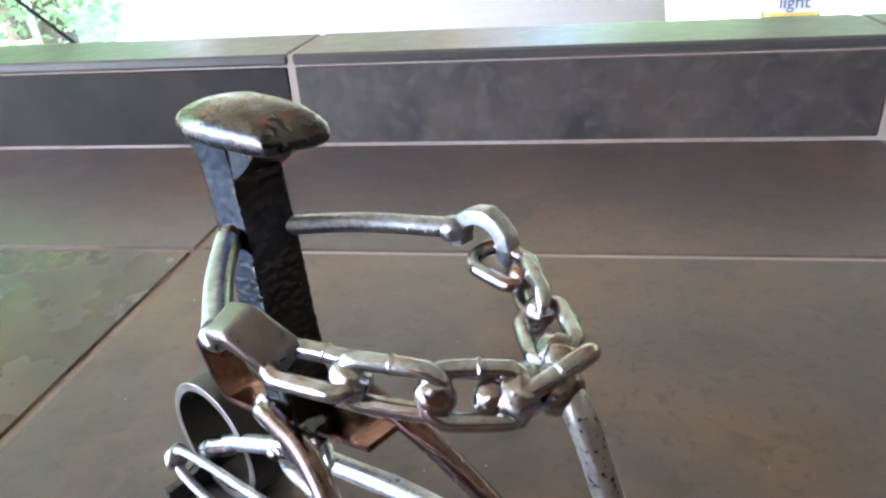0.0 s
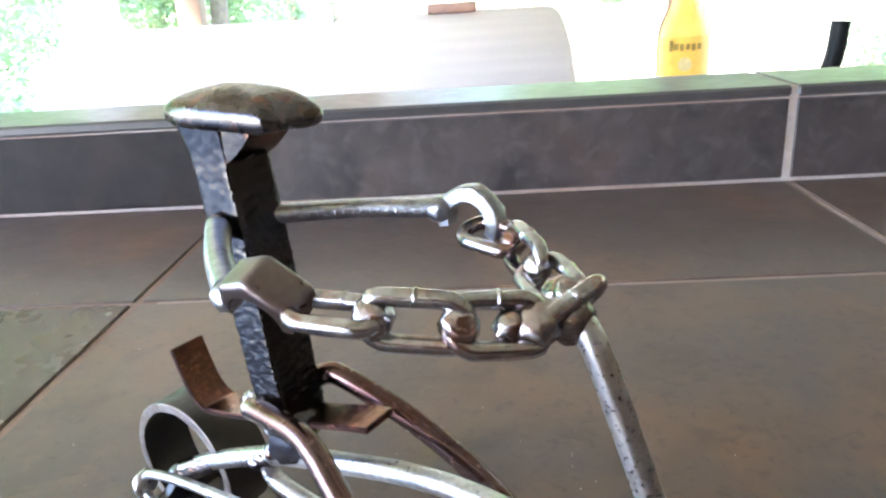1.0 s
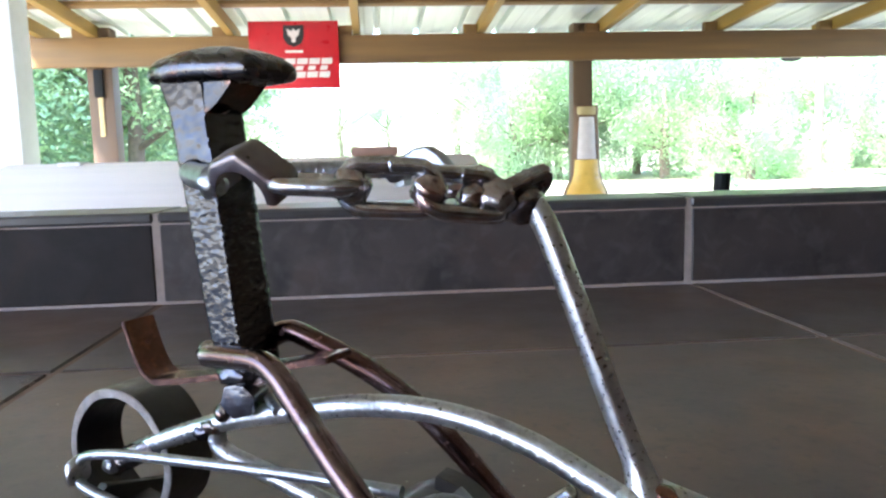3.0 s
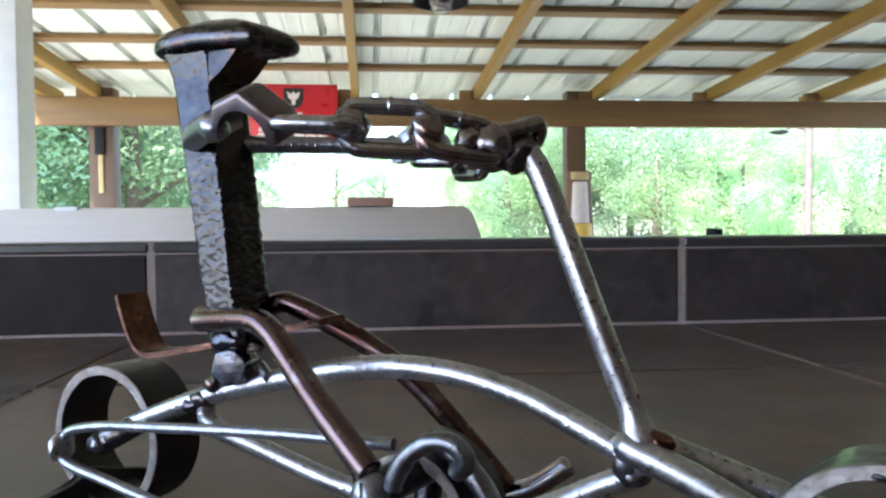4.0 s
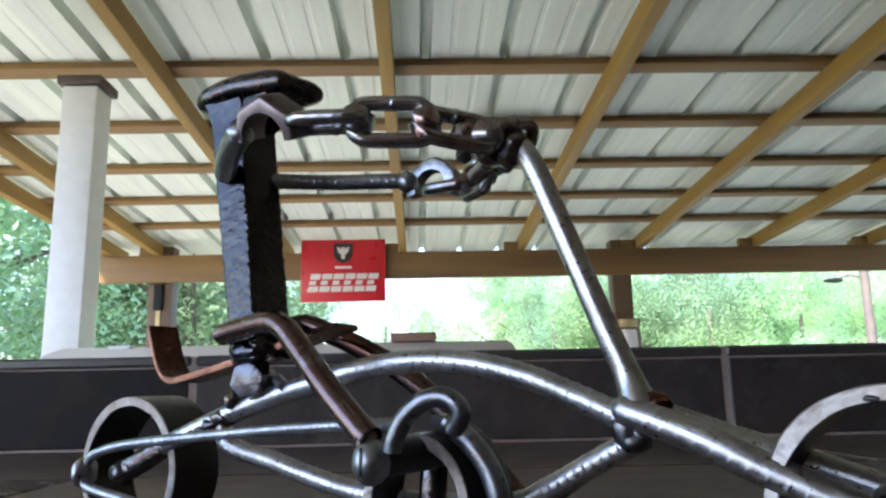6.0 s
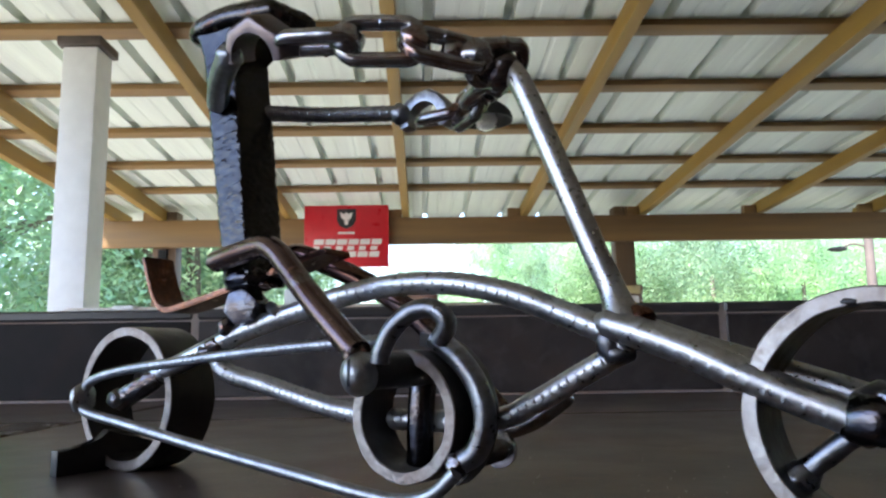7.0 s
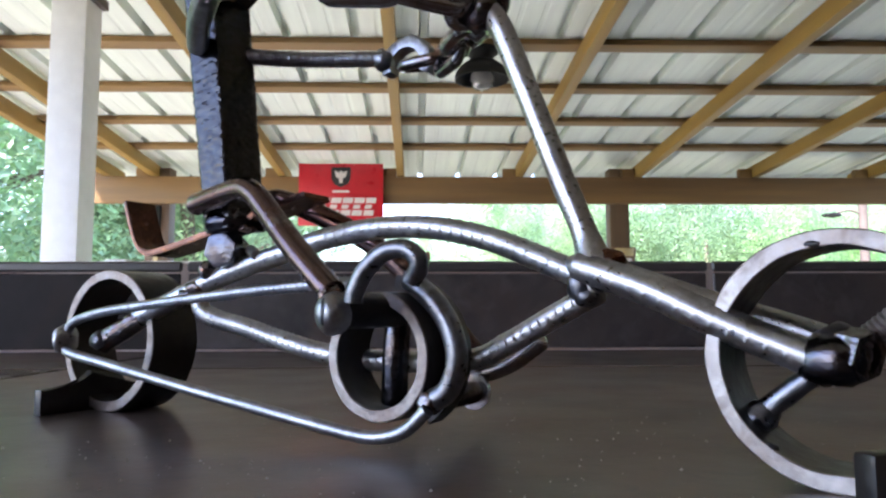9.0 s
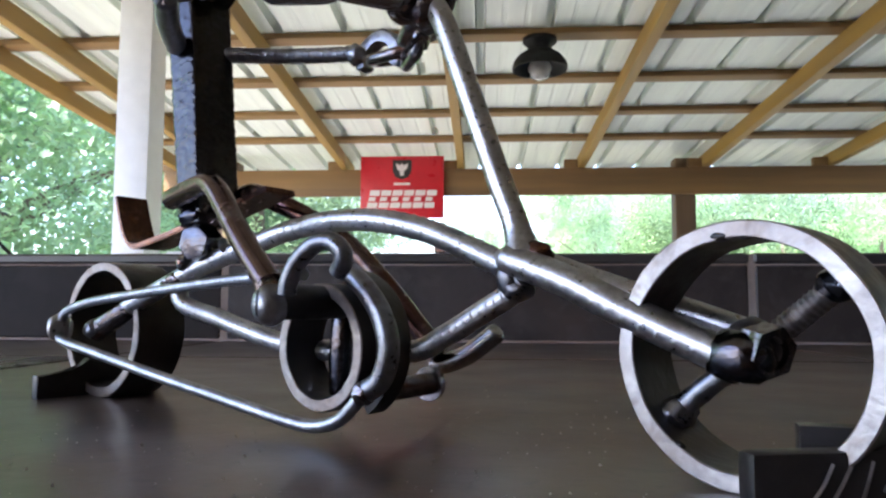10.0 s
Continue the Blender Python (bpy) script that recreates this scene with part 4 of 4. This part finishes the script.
part("outline", bottle_slice(0.0, 0.90, 0.022, 0.006), RUST_PRINT, bs, "dark brown outline")
part("body", bottle_slice(0.0, 0.607, 0.040, -0.004), AMBER, bs, "amber beer colour")
part("neck", bottle_slice(0.610, 0.838, 0.036, -0.014), SIGN_WHITE, bs, "pale neck label")
part("bottle_cap", bottle_slice(0.850, 0.893, 0.038, -0.008), STRIP, bs, "pale crown cap")
part("label_band", bottle_slice(0.07, 0.165, 0.0415, 0.0008), SIGN_WHITE, bs, "white label band")
part("gold_band", bottle_slice(0.167, 0.36, 0.0415, 0.0008), GOLD, bs, "golden label")
part("oval_mark", lathe([(0.0, -0.0455), (0.035, -0.0450), (0.036, -0.040), (0.0, -0.040)], 24, "y", (0.0, 0, 0.222)), STRIP, bs, "pale oval mark")
for i in range(6):
    part("letter_shape", box(-0.085 + i * 0.029, -0.066 + i * 0.029, -0.0455, -0.036, 0.290 + 0.006 * (i % 2), 0.327 + (0.018 if i == 0 else 0), 0.003), OLIVE_PRINT, bs, "olive brown block shape")
cu = bpy.data.curves.new("word", "FONT")
cu.body, cu.size, cu.extrude, cu.align_x = "light", 0.085, 0.001, "CENTER"
word_ob = bpy.data.objects.new("word", cu)
scene.collection.objects.link(word_ob)
word_me = bpy.data.meshes.new_from_object(word_ob.evaluated_get(bpy.context.evaluated_depsgraph_get()))
bpy.data.objects.remove(word_ob)
word_me.materials.clear()
word_me.materials.append(BLUE_PRINT)
word = new("lettering", word_me)
word.parent = bs
word.matrix_local = Matrix.Translation((0, -0.0435, 0.092)) @ Matrix.Rotation(radians(90), 4, "X")

# ---- ceiling lamp ----
lamp = thing("ceiling_lamp", "black barn-style lamp with a clear glass jar under a purlin", "lamp", Matrix.Translation((0.405, 2.385, 0.799)))
part("shade", lathe([(0.036, 0.100), (0.050, 0.095), (0.072, 0.080), (0.088, 0.060), (0.093, 0.045), (0.093, 0.032), (0.089, 0.032), (0.084, 0.052), (0.068, 0.072), (0.046, 0.086), (0.036, 0.090)], 40, "z", closed=True), LAMP_BLACK, lamp, "black flared metal shade")
part("mount", lathe([(0.0, 0.141), (0.057, 0.141), (0.058, 0.128), (0.046, 0.118), (0.038, 0.106), (0.036, 0.088), (0.0, 0.088)], 36, "z"), LAMP_BLACK, lamp)
part("glass_jar", lathe([(0.037, 0.086), (0.040, 0.040), (0.037, 0.012), (0.024, 0.001), (0.0, 0.0), (0.0, 0.003), (0.022, 0.004), (0.033, 0.014), (0.036, 0.040), (0.034, 0.086)], 32, "z"), GLASS, lamp, "clear glass jar")
part("bulb", lathe([(0.0, 0.016), (0.013, 0.022), (0.019, 0.040), (0.013, 0.058), (0.009, 0.087), (0.0, 0.087)], 20, "z"), SIGN_WHITE, lamp, "white bulb")

# ---- grill behind the bar ----
grill = thing("gas_grill", "stainless steel gas grill with its lid closed behind the bar", "grill", Matrix.Translation((-0.045, 1.25, GZ)))
lid_prof = [(-0.24, 0.90), (-0.235, 1.00), (-0.205, 1.09), (-0.14, 1.150), (-0.06, 1.182), (0.0, 1.196), (0.10, 1.196), (0.20, 1.16), (0.24, 1.05), (0.24, 0.90)]
bm = bmesh.new()
sides = []
for xx, gr in ((-0.395, 1.0), (-0.385, 0.0), (0.385, 0.0), (0.395, 1.0)):
    sides.append([bm.verts.new((xx * (1 + 0.06 * (1.196 - z)), y * (1.0 - 0.02 * gr), z - 0.006 * gr)) for y, z in lid_prof])
n = len(lid_prof)
for a, b in zip(sides, sides[1:]):
    for k in range(n - 1):
        bm.faces.new((a[k], a[k + 1], b[k + 1], b[k]))
bm.faces.new(sides[0]), bm.faces.new(sides[-1][::-1])
lid = part("lid", bm, INOX, grill, "curved stainless lid")
part("firebox", box(-0.40, 0.40, -0.23, 0.23, 0.62, 0.895, 0.006), LAMP_BLACK, grill)
part("cabinet", box(-0.38, 0.38, -0.21, 0.21, 0.06, 0.615, 0.006), INOX, grill)
part("side_shelf", box(-0.86, -0.405, -0.22, 0.22, 0.86, 0.89, 0.006), INOX, grill)
part("side_shelf", box(0.405, 0.56, -0.22, 0.22, 0.86, 0.89, 0.006), INOX, grill)
part("hinge", box(-0.005, 0.032, -0.02, 0.03, 1.192, 1.222, 0.003), WHITE, grill, "pale hinge block")
part("hinge", box(-0.300, -0.262, -0.02, 0.03, 1.186, 1.198, 0.003), WHITE, grill, "pale hinge block")
part("lid_handle", box(0.182, 0.262, -0.01, 0.02, 1.196, 1.212, 0.004), HANDLE_WOOD, grill, "brown wooden handle end")
bolt_between("lid_rod", (-0.42, -0.235, 0.985), (-0.80, -0.30, 1.02), 0.006, LAMP_BLACK, "", False, grill)
stick = thing("tool_handle", "short dark upright tool handle behind the bar", "handle", Matrix.Translation((0.772, 1.20, GZ)))
part("grip", tube([(-0.03, 0, 0.90), (-0.012, 0, 1.05), (0.0, 0, 1.10), (0.004, 0, 1.152)], 0.014, 0.01, 12), LAMP_BLACK, stick)
part("rod", tube([(-0.05, 0, 0.0), (-0.045, 0, 0.4), (-0.03, 0, 0.91)], 0.009, 0.03, 10), LAMP_BLACK, stick)

leaner = thing("thin_black_rod", "thin black metal rod leaning behind the raised ledge", "rod", Matrix.Translation((-0.262, 0.70, 0)))
part("shaft", tube([(0.100, 0.0, -0.010), (0.012, 0.0, 0.068), (-0.076, 0.0, 0.146)], 0.0019, 0.02, 10), LAMP_BLACK, leaner)

# ---- unseen walls behind and beside the camera, added to block light ----
finish("unseen_wall_south", box(-1.25, 4.6, -2.25, -2.1, GZ, 1.5), UNSEEN_WALL, label="unseen brown wall, placed to block light from behind the bar", kind="structure")
# Added out of view to keep ground bounce off the roof sheet.
finish("unseen_wall_west", box(-1.80, -1.66, -2.1, 1.9, GZ, -0.25), UNSEEN_WALL, label="low unseen brown wall, added to cut bounced light", kind="structure")
# Out of view; its length sets how much light comes in from the side.
finish("unseen_wall_east", box(3.2, 3.35, -2.1, 2.3, GZ, 0.80), UNSEEN_WALL, label="unseen brown wall, placed to darken reflections from the side", kind="structure")


# ---- trees and distance ----
def leaf_mesh(name, count, rx, rz, size, seed):
    rnd = random.Random(seed)
    clumps = [(rnd.uniform(-1, 1), rnd.uniform(-1, 1), rnd.uniform(-1, 1), rnd.uniform(0.28, 0.56)) for _ in range(28)]
    verts, faces = [], []
    for _ in range(count):
        cx, cy, cz, cr = rnd.choice(clumps)
        d = Vector((rnd.gauss(0, 1), rnd.gauss(0, 1), rnd.gauss(0, 1))).normalized() * cr * rnd.uniform(0.55, 1.0)
        p = Vector(((cx * 0.7 + d.x) * rx, (cy * 0.7 + d.y) * rx, (cz * 0.75 + d.z) * rz))
        e = Euler((rnd.uniform(-1, 1), rnd.uniform(-1, 1), rnd.uniform(0, 6.3))).to_matrix()
        s = size * rnd.uniform(0.6, 1.4)
        k = len(verts)
        verts += [p + e @ Vector(q) * s for q in ((-0.5, 0, 0), (0, -0.3, 0.08), (0.6, 0, 0), (0, 0.3, 0.08))]
        faces.append((k, k + 1, k + 2, k + 3))
    me = bpy.data.meshes.new(name)
    me.from_pydata([tuple(v) for v in verts], [], faces)
    me.materials.append(LEAF)
    return me


CROWNS = [leaf_mesh("crown", 34000, 2.6, 2.9, 0.092, 3), leaf_mesh("crown", 34000, 3.0, 2.4, 0.092, 4), leaf_mesh("crown", 28000, 2.0, 3.2, 0.086, 5)]


def tree(x, y, scale, kind, turn, lift=3.6):
    e = thing("tree", "leafy green deciduous tree beyond the patio", "tree", Matrix.Translation((x, y, GZ - 0.1 + max(0, math.hypot(x, y) - 14) * 0.02)) @ Matrix.Rotation(turn, 4, "Z") @ Matrix.Scale(scale, 4), "trees behind the patio")
    bm = tube([(0, 0, -0.3), (0.05, 0.02, lift * 0.4), (-0.05, 0.08, lift * 0.8), (0.1, 0, lift + 1.5)], 0.17, 0.5, 9, taper=lambda t: 1.15 - 0.8 * t)
    for k in range(6):
        a = k * 1.05 + kind
        tube([(0, 0, lift * (0.55 + 0.07 * k)), (math.cos(a) * 0.8, math.sin(a) * 0.8, lift * (0.7 + 0.08 * k)), (math.cos(a) * 1.9, math.sin(a) * 1.9, lift * (0.85 + 0.1 * k))], 0.06, 0.5, 6, bm=bm, taper=lambda t: 1.1 - 0.8 * t)
    part("trunk", bm, BARK, e)
    c = new("crown", CROWNS[kind])
    c.parent = e
    c.matrix_local = Matrix.Translation((0, 0, lift + 0.6))
    return e


rnd = random.Random(11)
for x, y, s, k in ((-6.6, 8.5, 0.95, 0), (-5.2, 14.5, 1.1, 2), (-10.5, 7.5, 1.1, 1), (-8.0, 4.0, 0.9, 2), (-8.0, 20, 1.3, 1), (6.5, 44, 1.4, 2), (8.5, 34, 1.1, 0), (-4.6, 6.6, 0.92, 2), (-6.0, 4.6, 1.0, 0), (-3.6, 11.5, 0.9, 1),
                   (13.0, 36, 1.2, 1), (18.0, 34, 1.2, 2), (5.5, 52, 1.7, 1), (12.5, 54, 1.7, 0), (21.5, 50, 1.7, 1), (26.5, 42, 1.5, 0), (-4.5, 84, 1.7, 2), (1.0, 95, 1.8, 0), (-12.5, 34, 1.5, 0), (30, 56, 1.9, 2), (-16, 9, 1.3, 0)):
    tree(x, y, s, k, rnd.uniform(0, 6.3), 3.1 if x < -3 and y < 13 else 2.6)

for i in (0, 1, 5, 6, 7, 8, 9, 10, 11, 12, 13, 14, 15):
    tree(-9 + i * 2.9 + rnd.uniform(-0.8, 0.8), 27 + rnd.uniform(-3, 4) + (5 if i < 7 else 0), rnd.uniform(1.0, 1.35), i % 3, rnd.uniform(0, 6.3), 1.7)

shrub = thing("shrub", "small bright green leafy shrub on the lawn", "shrub", Matrix.Translation((3.94, 7.0, GZ - 0.08)))
bm = bmesh.new()
for k in range(5):
    a = k * 1.26
    tube([(0, 0, 0), (0.05 * math.cos(a), 0.05 * math.sin(a), 0.4), (0.22 * math.cos(a), 0.22 * math.sin(a), 0.80)], 0.012, 0.1, 6, bm=bm)
part("stem", bm, BARK, shrub)
leaves = new("foliage", leaf_mesh("foliage", 1500, 0.36, 0.42, 0.05, 9))
leaves.parent = shrub
leaves.matrix_local = Matrix.Translation((0, 0, 0.58))

pole = thing("utility_pole", "tall weathered wooden utility pole with a lamp arm", "pole", Matrix.Translation((7.65, 12.0, GZ)))
part("shaft", tube([(0, 0, -0.2), (0.02, 0, 3), (0.05, 0, 7)], 0.075, 0.5, 12), POLE_WOOD, pole)
part("arm", tube([(0.04, 0, 2.78), (-0.25, 0, 2.86), (-0.42, 0, 2.80)], 0.022, 0.08, 8), POLE_WOOD, pole)
part("lamp_head", blob((-0.52, 0, 2.77), 0.11, 2, (1.5, 1, 0.4)), LAMP_BLACK, pole, "dark lamp head")

# ---- dust on the bar top ----
rnd = random.Random(21)
bm = bmesh.new()
for i in range(760):
    if i > 420:
        x, y = rnd.gauss(0.17, 0.10), rnd.gauss(0.07, 0.06)
    elif i < 300:
        x, y = rnd.gauss(0.20, 0.09), rnd.gauss(0.12, 0.07)
    else:
        x, y = rnd.uniform(-0.3, 0.8), rnd.uniform(0.0, 0.58)
    r = rnd.uniform(0.00012, 0.00032) * (1.6 if rnd.random() < 0.12 else 1)
    z = 0.0 + r * 0.5
    if abs(y - ROW) < 0.01 or y > 0.59:
        continue
    vs = [bm.verts.new((x + r * a * rnd.uniform(0.7, 1.3), y + r * b * rnd.uniform(0.7, 1.3), z + r * c)) for a, b, c in ((1, 0, -0.5), (-0.5, 0.87, -0.5), (-0.5, -0.87, -0.5), (0, 0, 0.7))]
    for f in ((0, 1, 2), (0, 1, 3), (1, 2, 3), (2, 0, 3)):
        bm.faces.new([vs[k] for k in f])
dust = finish("dust_specks", bm, DUST, label="pale dust specks scattered over the bar tiles", smooth=0, kind="stuff")
tagged(dust, category="dust")
